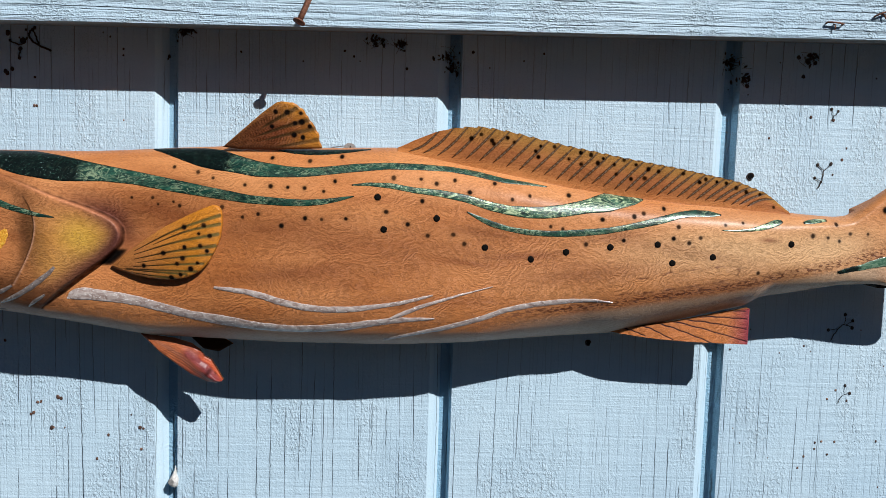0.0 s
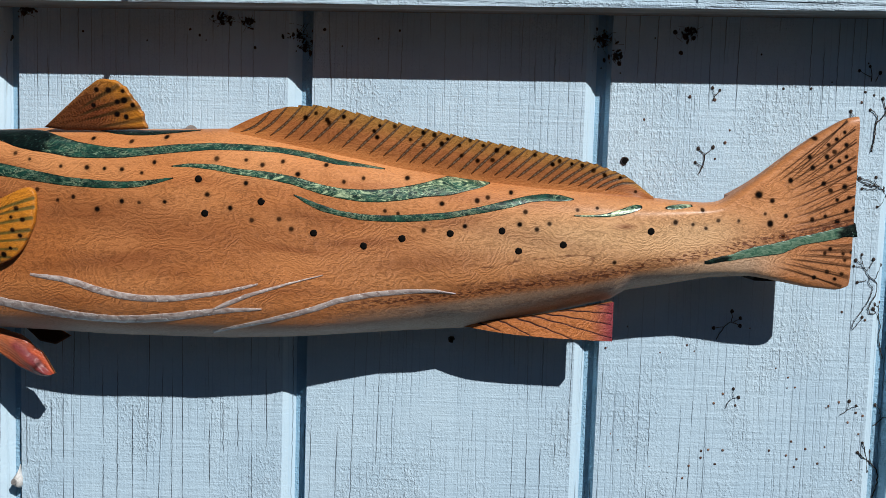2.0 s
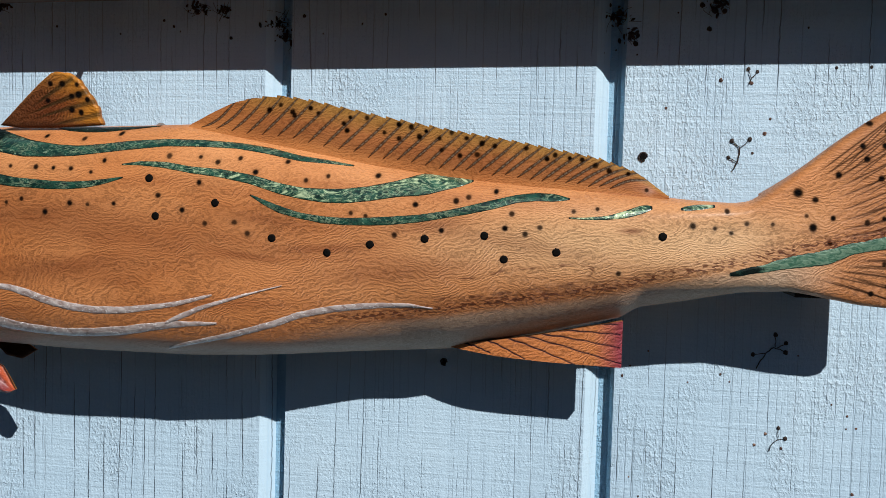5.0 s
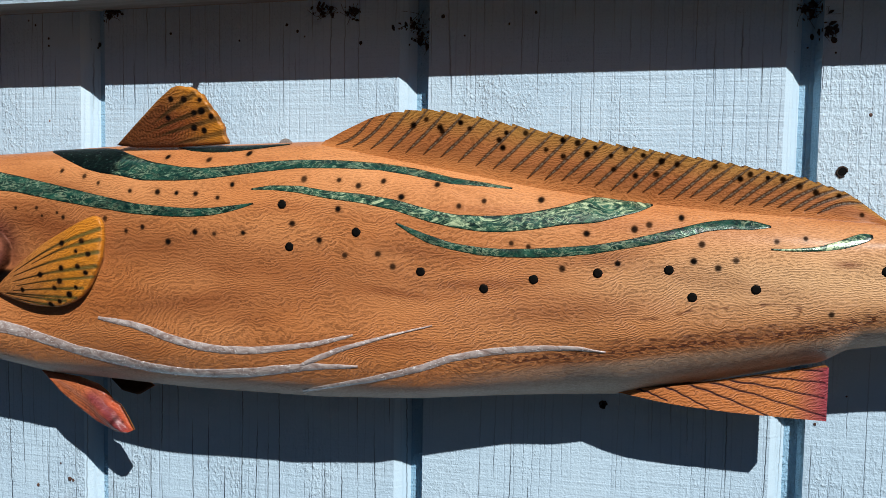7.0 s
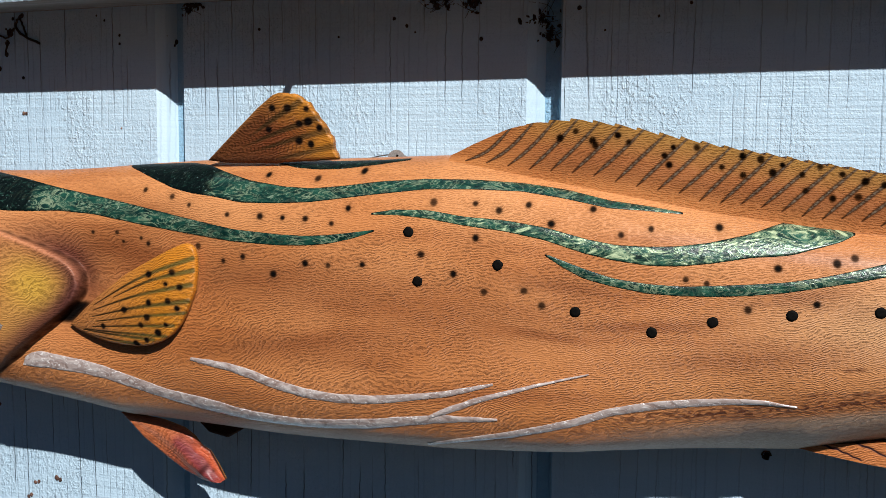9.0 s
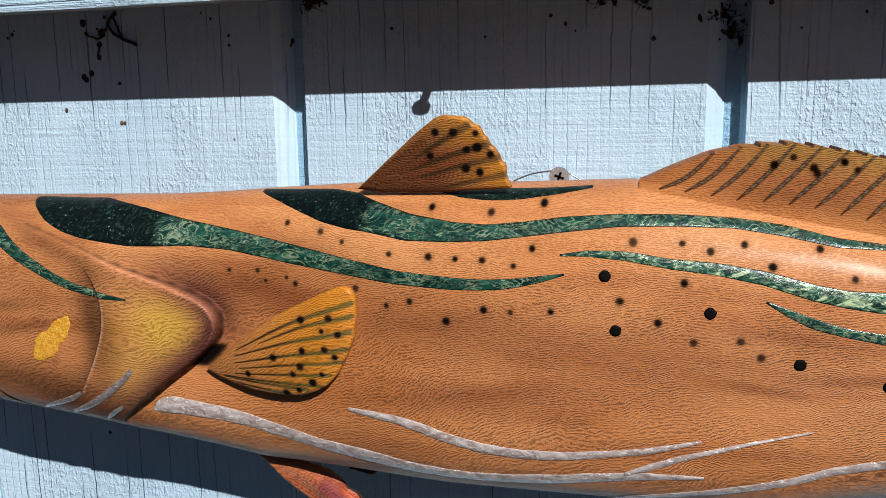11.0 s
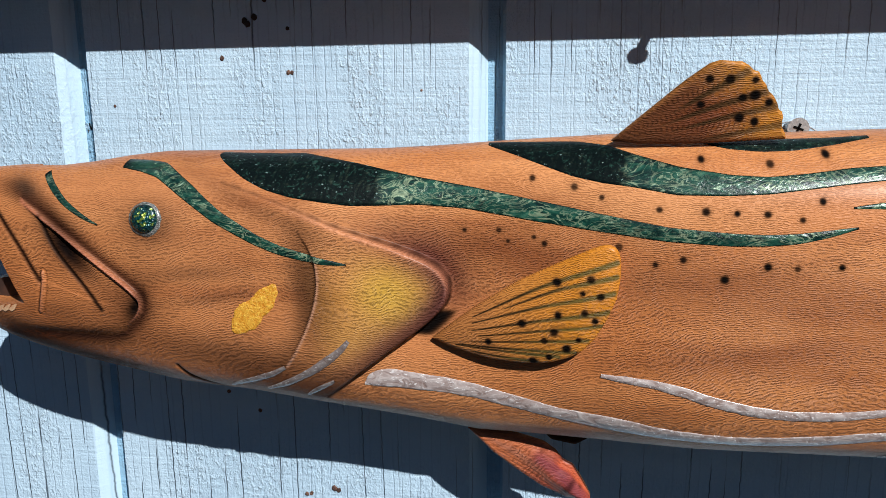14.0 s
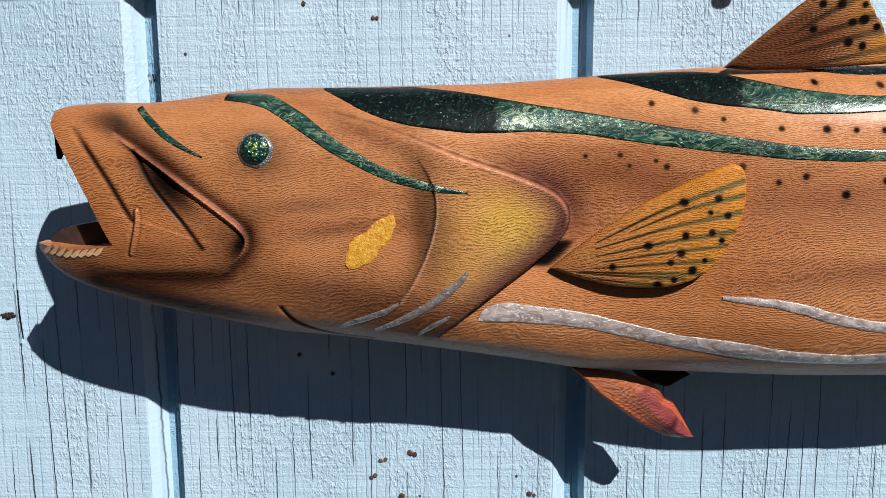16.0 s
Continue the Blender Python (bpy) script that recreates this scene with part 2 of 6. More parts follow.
def pad_colour(name):
    """Vine remains, each one its own tone between dark and rusty tan."""
    m = material(name, (0.05, 0.03, 0.02), 0.85)
    n = Net(m)
    pick = n.n("NewGeometry").outputs["Random Per Island"]
    k = n.noise(1400, 1400, 1400, 2, 0.6)
    col = n.ramp(pick, (0.0, (0.06, 0.03, 0.022)), (0.5, (0.17, 0.085, 0.06)), (1.0, (0.32, 0.18, 0.12)))
    n.set(Base_Color=n.mix(n.ramp(k, (0.4, 0), (0.62, 1)), col, (0.05, 0.025, 0.018)), Normal=n.bump(k, 0.0004))
    return m


BLUE = blue_paint("blue_siding_paint", ((0.47, 0.63, 0.76), (0.54, 0.695, 0.81)), 0.0013)
# paler bevels; shade of the groove floors put into a deeper blue
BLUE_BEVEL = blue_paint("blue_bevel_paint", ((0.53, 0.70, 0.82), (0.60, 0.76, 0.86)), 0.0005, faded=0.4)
BLUE_GROOVE = blue_paint("shaded_groove_paint", ((0.26, 0.46, 0.63), (0.33, 0.54, 0.70)), 0.0022, faded=0.15)
BLUE_TRIM = blue_paint("blue_trim_paint", ((0.47, 0.63, 0.76), (0.55, 0.70, 0.81)), 0.0026, True)
UNDERSIDE = dark_underside("shaded_trim_underside")
WOOD = carved_wood("varnished_wood")
RIDGE_WOOD = carved_wood("ridge_fin_wood", (0.45, 0.15, 0.036), (0.27, 0.074, 0.017), (0.5, 0.19, 0.05), 0.06, 0.62)
FIN_WOOD = carved_wood("varnished_fin_wood", (0.50, 0.19, 0.045), (0.30, 0.10, 0.025), (0.58, 0.25, 0.06))
RESIN = green_resin("green_resin", 0.0, 0.16)
# brighter copy for inlays nearer the tail: caught light put into the colour
BRIGHT_RESIN = green_resin("bright_green_resin", 0.0, 0.7)
PALE_RESIN = green_resin("pale_green_resin", 0.8)
PEARL = pearl("pearl_resin", 1.2)
PEARL_DULL = pearl("dull_pearl_resin", 0.55)
YELLOW = mottled("yellow_resin", (0.55, 0.19, 0.005), (0.85, 0.50, 0.06), 800, 0.4, 0.0, 0.5, 0.0005, 4, 0.5)
EYE_MIX = glitter("green_glitter_resin", (0.002, 0.012, 0.02), (0.004, 0.05, 0.045), (0.55, 0.7, 0.10))
CLEAR = mottled("clear_glitter_rim", (0.05, 0.05, 0.045), (0.34, 0.34, 0.31), 1500, 0.3, 0.3, 1.0, 0.0006)
INK = mottled("black_inlay", (0.001, 0.001, 0.001), (0.005, 0.004, 0.003), 900, 0.75)
PADS = pad_colour("vine_pad_remains")
CAULK = mottled("white_caulk", (0.55, 0.53, 0.50), (0.75, 0.74, 0.72), 500, 0.6, relief=0.0005)
BURNT = mottled("dried_vine", (0.012, 0.008, 0.006), (0.045, 0.024, 0.017), 900, 0.8, relief=0.0004)
RUST = mottled("rusty_steel", (0.10, 0.035, 0.018), (0.24, 0.10, 0.055), 900, 0.75, 0.3, relief=0.0004)
ZINC = mottled("dull_zinc", (0.30, 0.29, 0.28), (0.50, 0.48, 0.46), 900, 0.45, 0.5, relief=0.0002)
INK.node_tree.nodes["Principled BSDF"].inputs["Specular IOR Level"].default_value = 0.1
WIRE = material("steel_wire", (0.45, 0.45, 0.46), 0.3, 1.0)
TOOTH = mottled("carved_teeth", (0.62, 0.34, 0.18), (0.78, 0.52, 0.30), 700, 0.45, 0, 0.4)
FELT = mottled("black_felt", (0.008, 0.008, 0.008), (0.02, 0.018, 0.016), 800, 0.95)
BLOCKER = mottled("sky_blocker_blue", (0.02, 0.06, 0.13), (0.035, 0.09, 0.17), 5, 0.9)
MOUTH_DARK = mottled("shaded_mouth", (0.010, 0.006, 0.005), (0.05, 0.02, 0.010), 160, 0.7)
SOIL = mottled("dark_gravel", (0.009, 0.015, 0.022), (0.018, 0.025, 0.034), 6, 0.95)


# ---- helpers of this place ----
def part(name, bm, mat, parent=None, label="", smooth=False):
    me = bpy.data.meshes.new(name)
    bm.to_mesh(me)
    bm.free()
    return put(name, me, mat, parent, label, smooth)


def put(name, me, mat, parent=None, label="", smooth=False):
    if mat and not me.materials:
        me.materials.append(mat)
    if smooth:
        me.polygons.foreach_set("use_smooth", [True] * len(me.polygons))
    ob = new(name, me)
    ob.parent = parent
    if parent and parent.type == "EMPTY":
        ob.matrix_parent_inverse = Matrix.Translation(-parent.location)
    if label:
        ob["label"] = label
    return ob


def raw(name, verts, faces, mat, parent=None, label="", smooth=True):
    me = bpy.data.meshes.new(name)
    me.from_pydata(verts, [], faces)
    me.update()
    return put(name, me, mat, parent, label, smooth)


def thing(name, label, category, at=(0, 0, 0), group="", kind=""):
    ob = new(name)
    ob.location = at
    return tagged(ob, label, category, group, kind)


def box(bm, x0, x1, y0, y1, z0, z1, bevel=0.0):
    r = bmesh.ops.create_cube(bm, size=1)
    for v in r["verts"]:
        v.co = Vector(((x0 + x1) / 2 + v.co.x * (x1 - x0), (y0 + y1) / 2 + v.co.y * (y1 - y0), (z0 + z1) / 2 + v.co.z * (z1 - z0)))
    if bevel:
        bmesh.ops.bevel(bm, geom=list({e for v in r["verts"] for e in v.link_edges}), offset=bevel, segments=2, affect="EDGES", profile=0.6)


# ---- carved fish: its surface ----
def curve(points, soft=0.004):
    """A smooth function through (x, value) points."""
    p = np.array(points)
    g = np.arange(p[0, 0] - 0.03, p[-1, 0] + 0.03, 0.0005)
    lo = p[0, 1] + (g - p[0, 0]) * 0
    v = np.interp(g, p[:, 0], p[:, 1])
    n = max(1, int(soft / 0.0005))
    k = np.exp(-0.5 * (np.arange(-3 * n, 3 * n + 1) / n) ** 2)
    w = np.convolve(np.pad(v, 3 * n, mode="edge"), k / k.sum(), "valid")
    return lambda x: np.interp(x, g, w)


TOP = curve([(-0.419, 1.4962), (-0.4105, 1.499), (-0.3977, 1.5), (-0.3782, 1.4999), (-0.3635, 1.5016), (-0.3488, 1.504), (-0.3318, 1.5058), (-0.3, 1.506),
             (-0.2381, 1.507), (-0.2143, 1.5083), (-0.18, 1.511), (-0.14, 1.5135), (-0.083, 1.514), (-0.029, 1.516), (-0.0021, 1.5125), (0.047, 1.505),
             (0.085, 1.497), (0.1236, 1.492), (0.162, 1.488), (0.2, 1.485), (0.236, 1.4805), (0.2533, 1.4788), (0.276, 1.4776), (0.2845, 1.4788), (0.297, 1.4878),
             (0.31, 1.4977), (0.326, 1.5108), (0.342, 1.5224), (0.358, 1.532), (0.3645, 1.5342), (0.37, 1.5342)], 0.002)
BOT = curve([(-0.4262, 1.4395), (-0.4240, 1.4335), (-0.4165, 1.4273), (-0.4078, 1.4228), (-0.3939, 1.4177), (-0.3816, 1.4139), (-0.357, 1.4075), (-0.3274, 1.4004),
             (-0.3026, 1.3973), (-0.2778, 1.394), (-0.253, 1.3905), (-0.2218, 1.3855), (-0.1946, 1.381), (-0.1438, 1.38), (-0.1046, 1.3788), (-0.0257, 1.379),
             (0.0139, 1.3812), (0.0536, 1.3843), (0.0934, 1.3876), (0.1253, 1.3902), (0.172, 1.4005), (0.2195, 1.4125), (0.2294, 1.419), (0.2521, 1.4235),
             (0.2809, 1.43), (0.305, 1.432), (0.3154, 1.4307), (0.3397, 1.4264), (0.3603, 1.425), (0.367, 1.4272), (0.3705, 1.432)], 0.0015)
FRONT = curve([(-0.43, 0.062), (-0.41, 0.067), (-0.38, 0.0715), (-0.33, 0.0748), (-0.25, 0.071), (-0.2, 0.0645), (-0.165, 0.0665), (-0.135, 0.0722), (-0.1, 0.0755), (0, 0.0735), (0.1, 0.068), (0.2, 0.0645),
               (0.25, 0.06), (0.3, 0.0525), (0.37, 0.0476)], 0.015)
SIDE_D = curve([(-0.43, 0.054), (-0.40, 0.051), (-0.34, 0.041), (-0.29, 0.036), (0, 0.034), (0.22, 0.036), (0.28, 0.04), (0.31, 0.044), (0.37, 0.045)], 0.01)
LOW_P = curve([(-0.43, 2.8), (-0.33, 3.2), (-0.25, 4.0), (0.03, 4.2), (0.1, 3.4), (0.22, 2.7), (0.37, 2.3)], 0.01)
LIP = curve([(-0.415, 1.4925), (-0.4136, 1.4885), (-0.4105, 1.4842), (-0.405, 1.4735), (-0.3987, 1.4605), (-0.3938, 1.4500), (-0.39, 1.4425)], 0.001)
RIM = curve([(-0.4262, 1.4425), (-0.41, 1.4402), (-0.39, 1.4425)], 0.002)
MOUTH = -0.39
BACK_D = 0.02
REAR = curve([(-0.43, 0.050), (-0.40, 0.047), (-0.345, 0.034), (-0.31, 0.022), (-0.28, 0.02), (0.25, 0.02), (0.29, 0.03), (0.3, 0.041), (0.37, 0.041)], 0.005)


def bulge(x, z):
    """How far the carving's skin stands off the wall, before its small relief."""
    t, b = TOP(x), BOT(x)
    s = np.clip((2 * z - t - b) / (t - b), -1, 1)
    flat = np.clip((x - 0.225) / 0.085, 0, 1) ** 1.5
    flank = np.clip((x - 0.03) / 0.07, 0, 1) * np.clip((0.315 - x) / 0.11, 0, 1)
    up = (1 - np.abs(s) ** (4.2 + 10 * flat)) ** 0.5
    dn = (1 - np.abs(s) ** ((LOW_P(x) + 10 * flat) * (1 - flank) + 2.3 * flank)) ** (0.5 + 0.3 * flank)
    k = np.clip(s * 4 + 0.5, 0, 1)
    g = dn * (1 - k) + up * k
    e = np.clip((-0.404 - x) / 0.026, 0, 1)
    d0 = SIDE_D(x)
    d0 = d0 - 0.005 * (1 - k) * (1 - flat) * np.clip((x + 0.4) / 0.1, 0, 1)
    return d0 + (FRONT(x) - d0) * g * np.sqrt(1 - e ** 2.5 * 0.9)


# ---- carved fish: end of its surface ----


# ---- wall ----
PITCH, EDGE, DEEP = 0.2035, 0.0163, 0.0085
wall = thing("wall_north", "light blue painted plywood siding with vertical grooves", "wall", kind="structure")
for k in range(-12, 13):
    xg = EDGE + PITCH * k
    prof = [(xg - PITCH, 0.0), (xg - 0.0169, 0.0), (xg - 0.0128, 0.0034), (xg - 0.0121, 0.0046), (xg - 0.0088, DEEP), (xg - 0.0020, DEEP), (xg, 0.0), (xg, 0.03), (xg - PITCH, 0.03)]
    bm = bmesh.new()
    rows = [[bm.verts.new((x, y, z)) for x, y in prof] for z in (0.0, 2.6)]
    n = len(prof)
    for i in range(n):
        f = bm.faces.new((rows[0][i], rows[0][(i + 1) % n], rows[1][(i + 1) % n], rows[1][i]))
        # floor and right side of a groove take the shaded paint
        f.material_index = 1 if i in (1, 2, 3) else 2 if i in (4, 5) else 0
    bm.faces.new(rows[0]), bm.faces.new(rows[1][::-1])
    bmesh.ops.recalc_face_normals(bm, faces=bm.faces)
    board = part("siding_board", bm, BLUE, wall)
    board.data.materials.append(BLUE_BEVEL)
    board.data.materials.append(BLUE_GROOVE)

bm = bmesh.new()
box(bm, -2.4, 2.5, -0.042, 0.0, 1.596, 1.736, 0.0015)
for v in bm.verts:  # the lower edge is cut a little aslant
    if v.co.z < 1.6:
        v.co.z += -0.0012 if v.co.y < -0.02 else 0.0025
# faces turned down get the tone that holds the underside's shade
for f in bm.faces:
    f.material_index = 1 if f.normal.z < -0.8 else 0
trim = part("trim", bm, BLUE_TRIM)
trim.data.materials.append(UNDERSIDE)
trim.matrix_world = Matrix.Translation((0, 0, 1.596)) @ pose(0, 0, 0, 0, -0.7, 0) @ Matrix.Translation((0, 0, -1.596))
tagged(trim, "light blue painted rough wooden trim board", "trim", kind="structure")

bm = bmesh.new()
bmesh.ops.create_grid(bm, x_segments=8, y_segments=8, size=400)
tagged(part("ground", bm, SOIL), "dark bare gravel in front of the wall", "ground", kind="structure")

# added out of view: blocks low sky and bounces blue light onto the wall
bm = bmesh.new()
box(bm, -20, 20, -9.2, -9.0, 0.0, 4.2, 0.01)
tagged(part("wall_south", bm, BLOCKER), "plain dark blue unseen wall, added to block low sky light", "wall", kind="structure")

# ---- carved fish: relief, stain and painted shade ----
def nearest(X, Z, line):
    """Distance to a polyline, on which side of it (+1: to the right of its run), and how far along it, 0 to 1."""
    p = np.array(line)
    best = np.full(X.shape, 9.0)
    side, along = np.zeros(X.shape), np.zeros(X.shape)
    run = np.concatenate([[0], np.cumsum(np.hypot(*(p[1:] - p[:-1]).T))])
    for i in range(len(p) - 1):
        d = p[i + 1] - p[i]
        q = d @ d
        t = np.clip(((X - p[i, 0]) * d[0] + (Z - p[i, 1]) * d[1]) / q, 0, 1)
        ex, ez = X - p[i, 0] - t * d[0], Z - p[i, 1] - t * d[1]
        r = np.hypot(ex, ez)
        hit = r < best
        best = np.where(hit, r, best)
        side = np.where(hit, np.sign(ex * d[1] - ez * d[0]), side)
        along = np.where(hit, (run[i] + t * (run[i + 1] - run[i])) / run[-1], along)
    return best, side, along


def smooth_line(points, count=120, soft=3):
    """Points of a polyline (any number of values each), resampled evenly and rounded."""
    p = np.array(points, float)
    run = np.concatenate([[0], np.cumsum(np.hypot(p[1:, 0] - p[:-1, 0], p[1:, 1] - p[:-1, 1]))])
    u = np.linspace(0, run[-1], count)
    q = np.stack([np.interp(u, run, p[:, i]) for i in range(p.shape[1])], 1)
    for _ in range(soft * 4):
        q[1:-1] = 0.25 * q[:-2] + 0.5 * q[1:-1] + 0.25 * q[2:]
    return q


GILL = smooth_line([(-0.2986, 1.4952), (-0.2879, 1.4923), (-0.2744, 1.4878), (-0.2633, 1.4836), (-0.2523, 1.479), (-0.2412, 1.4751), (-0.2301, 1.4717),
    (-0.2189, 1.4672), (-0.2111, 1.4638), (-0.2059, 1.4593), (-0.204, 1.4544), (-0.2052, 1.448), (-0.2096, 1.4424), (-0.2163, 1.4363), (-0.2253, 1.4299),
    (-0.2343, 1.4229), (-0.2434, 1.4161), (-0.2527, 1.4076), (-0.2586, 1.4029)], 60, 1)
CHEEK = smooth_line([(-0.2655, 1.4764), (-0.2616, 1.4709), (-0.259, 1.4642), (-0.2584, 1.4553), (-0.26, 1.4463), (-0.2637, 1.436), (-0.2684, 1.4267), (-0.2731, 1.4194)], 30, 1)
THROAT = smooth_line([(-0.3226, 1.4167), (-0.3195, 1.4109), (-0.3123, 1.406), (-0.3015, 1.4012), (-0.2869, 1.3998)], 20, 1)
JAW = smooth_line([(-0.3854, 1.4874), (-0.3776, 1.4825), (-0.3683, 1.4759), (-0.3593, 1.4692), (-0.3505, 1.4625), (-0.3417, 1.4558), (-0.3351, 1.4506),
    (-0.3324, 1.4468), (-0.3331, 1.4422), (-0.3358, 1.4381), (-0.3395, 1.4353), (-0.3433, 1.4317), (-0.3506, 1.4296), (-0.3673, 1.4295), (-0.3846, 1.429),
    (-0.3989, 1.4289)], 60, 1)
PLATE = smooth_line([(-0.378, 1.4808), (-0.3754, 1.4737), (-0.3711, 1.4659), (-0.3646, 1.458), (-0.3581, 1.4501), (-0.3521, 1.4421)], 20, 1)
LIP_LINE = smooth_line([(-0.4041, 1.4888), (-0.3989, 1.4821), (-0.3932, 1.4736), (-0.3878, 1.4646), (-0.3835, 1.4567), (-0.3809, 1.4529)], 20, 1)
NICK = smooth_line([(-0.3788, 1.4568), (-0.3786, 1.4522), (-0.3806, 1.4453), (-0.3822, 1.4394)], 10, 1)
UPPER_RAYS = list(zip([(0.3128, 1.492), (0.3162, 1.4911), (0.3215, 1.4896), (0.3251, 1.4863), (0.3254, 1.4813), (0.3269, 1.4745), (0.3279, 1.4694), (0.3288, 1.4651),
    (0.3284, 1.4609)],
    [(0.3596, 1.5305), (0.3641, 1.5255), (0.3652, 1.5178), (0.3658, 1.5087), (0.3664, 1.5003), (0.3672, 1.4929), (0.3678, 1.4844), (0.3684, 1.4759),
    (0.3687, 1.4705)]))
LOWER_RAYS = list(zip([(0.3159, 1.44), (0.321, 1.4419), (0.3243, 1.4444), (0.3293, 1.4466), (0.336, 1.4496), (0.3462, 1.453)],
    [(0.3623, 1.4282), (0.3659, 1.4336), (0.3684, 1.44), (0.3691, 1.4452), (0.3691, 1.4503), (0.3688, 1.4544)]))


def split(d, s, right, left, soft=0.0007):
    """right on the right side of a line and left on its left, with a rounded change between them."""
    w = 0.5 + 0.5 * np.tanh(d * s / soft)
    return w * right + (1 - w) * left


def blob(X, Z, x, z, rx, rz, turn=0.0):
    c, s = math.cos(radians(turn)), math.sin(radians(turn))
    u, v = (X - x) * c + (Z - z) * s, -(X - x) * s + (Z - z) * c
    return np.exp(-(u / rx) ** 2 - (v / rz) ** 2)


def relief(X, Z):
    """The carved lines: gill cover, cheek, jaw plates, fin rays of the tail."""
    h = np.zeros(X.shape)
    if X.min() < -0.15:
        d, s, a = nearest(X, Z, GILL)
        up = np.clip(a / 0.45, 0.10, 1) * np.clip((1 - a) / 0.1, 0, 1)
        h += up * split(d, s, 0.0024 * np.exp(-(d / 0.012)), -0.0062 * np.clip((a - 0.1) / 0.5, 0.12, 1) * np.exp(-d / 0.014), 0.0007)
        d, s, a = nearest(X, Z, CHEEK)
        up = np.clip(a / 0.2, 0, 1) * np.clip((1 - a) / 0.1, 0, 1)
        h += up * (split(d, s, -0.0006 * np.exp(-d / 0.005), 0.0008 * np.exp(-d / 0.007), 0.0005) + 0.0004 * np.exp(-(d / 0.0007) ** 2))
        d, s, a = nearest(X, Z, THROAT)
        h -= 0.0012 * np.exp(-(d / 0.0009) ** 2)
        d, s, a = nearest(X, Z, JAW)
        up = np.clip(a / 0.08, 0, 1) * np.clip((0.6 - a) / 0.05, 0, 1)
        h += up * split(d, s, 0.0019 * np.exp(-((d - 0.0011) / 0.0010) ** 2) - 0.0003, -0.0016 * np.exp(-d / 0.003), 0.0008)
        h -= 0.0013 * np.exp(-(d / 0.0022) ** 2) * np.clip((a - 0.6) / 0.05, 0, 1) * np.clip((1 - a) / 0.1, 0, 1)
        d, s, a = nearest(X, Z, PLATE)
        up = np.clip(a / 0.1, 0, 1) * np.clip((1 - a) / 0.3, 0, 1)
        h -= 0.0009 * up * np.exp(-(d / 0.0009) ** 2)
        h -= 0.0016 * blob(X, Z, -0.3655, 1.4672, 0.0125, 0.0032, -48)
        h -= 0.0014 * blob(X, Z, -0.3362, 1.4436, 0.0062, 0.0022, 65)
        d, s, a = nearest(X, Z, LIP_LINE)
        h -= 0.0006 * np.exp(-(d / 0.0013) ** 2)
        d, s, a = nearest(X, Z, NICK)
        h += 0.0006 * np.exp(-(d / 0.0007) ** 2) - 0.0004 * np.exp(-((d - 0.0015) / 0.0008) ** 2)
    if X.max() > 0.3:
        for p, q in UPPER_RAYS:
            d, s, a = nearest(X, Z, (p, q))
            h -= 0.00025 * np.exp(-(d / 0.0005) ** 2)
    return h


def surface(X, Z):
    return bulge(X, Z) + relief(X, Z)


BIG_SPOTS = [(-0.0387, 1.4828), (-0.0342, 1.4621), (-0.0002, 1.4702), (0.0319, 1.4521), (0.0624, 1.4451), (0.0856, 1.4502), (0.115, 1.4542), (0.1466, 1.4568),
    (0.1572, 1.4447), (0.1844, 1.4493), (0.2384, 1.4591)]
SPOTS_A = [(-0.1725, 1.4981), (-0.1562, 1.4953), (-0.1457, 1.4918), (-0.1244, 1.488), (-0.1076, 1.4877), (-0.0965, 1.4873), (-0.0857, 1.4872),
    (-0.0734, 1.4854), (-0.0664, 1.4921), (-0.1087, 1.506), (-0.0839, 1.5047), (-0.0634, 1.5082), (-0.0287, 1.4954), (-0.0109, 1.4952), (-0.0008, 1.4925),
    (0.0112, 1.495), (0.0375, 1.4937), (0.021, 1.4875), (-0.0098, 1.4811), (-0.0329, 1.4735), (-0.0188, 1.4658), (-0.0057, 1.4588), (0.0109, 1.4599),
    (0.0183, 1.4541), (-0.0587, 1.4683), (-0.0742, 1.4674), (-0.0848, 1.4679), (-0.0999, 1.4626), (-0.1151, 1.4696), (-0.1252, 1.4673), (-0.1388, 1.4734),
    (-0.199, 1.4775), (-0.1853, 1.4778), (-0.1816, 1.4737), (-0.1714, 1.4756), (-0.1672, 1.4732)]
SPOTS_B = [(0.0491, 1.4837), (0.0608, 1.4863), (0.0873, 1.4873), (0.0748, 1.4668), (0.0828, 1.4654), (0.1093, 1.4722), (0.0987, 1.4557), (0.1238, 1.4589),
    (0.1308, 1.4747), (0.1373, 1.4769), (0.1516, 1.4803), (0.1606, 1.4687), (0.1573, 1.461), (0.1679, 1.4583), (0.1755, 1.4619), (0.1926, 1.4708),
    (0.2048, 1.4724), (0.2166, 1.4392), (0.2535, 1.465), (0.2646, 1.464), (0.273, 1.4619), (0.2807, 1.4669), (0.2938, 1.467), (0.2707, 1.473),
    (0.3105, 1.4719)]
TAIL_SPOTS = [(0.3057, 1.4836), (0.314, 1.4659), (0.3145, 1.4802), (0.3237, 1.471), (0.3227, 1.458), (0.3254, 1.4931), (0.3389, 1.5014), (0.3464, 1.4918),
    (0.3599, 1.4902), (0.3511, 1.4876), (0.3488, 1.4715), (0.3406, 1.4692), (0.3666, 1.4769), (0.3619, 1.475), (0.3529, 1.5194), (0.3592, 1.5162),
    (0.352, 1.5116), (0.348, 1.5158), (0.3474, 1.5084), (0.3505, 1.5024), (0.3554, 1.506), (0.3597, 1.5088), (0.3619, 1.5015), (0.3577, 1.5239),
    (0.3399, 1.5198), (0.3365, 1.508), (0.3556, 1.4819), (0.3631, 1.4836), (0.3565, 1.4684)]
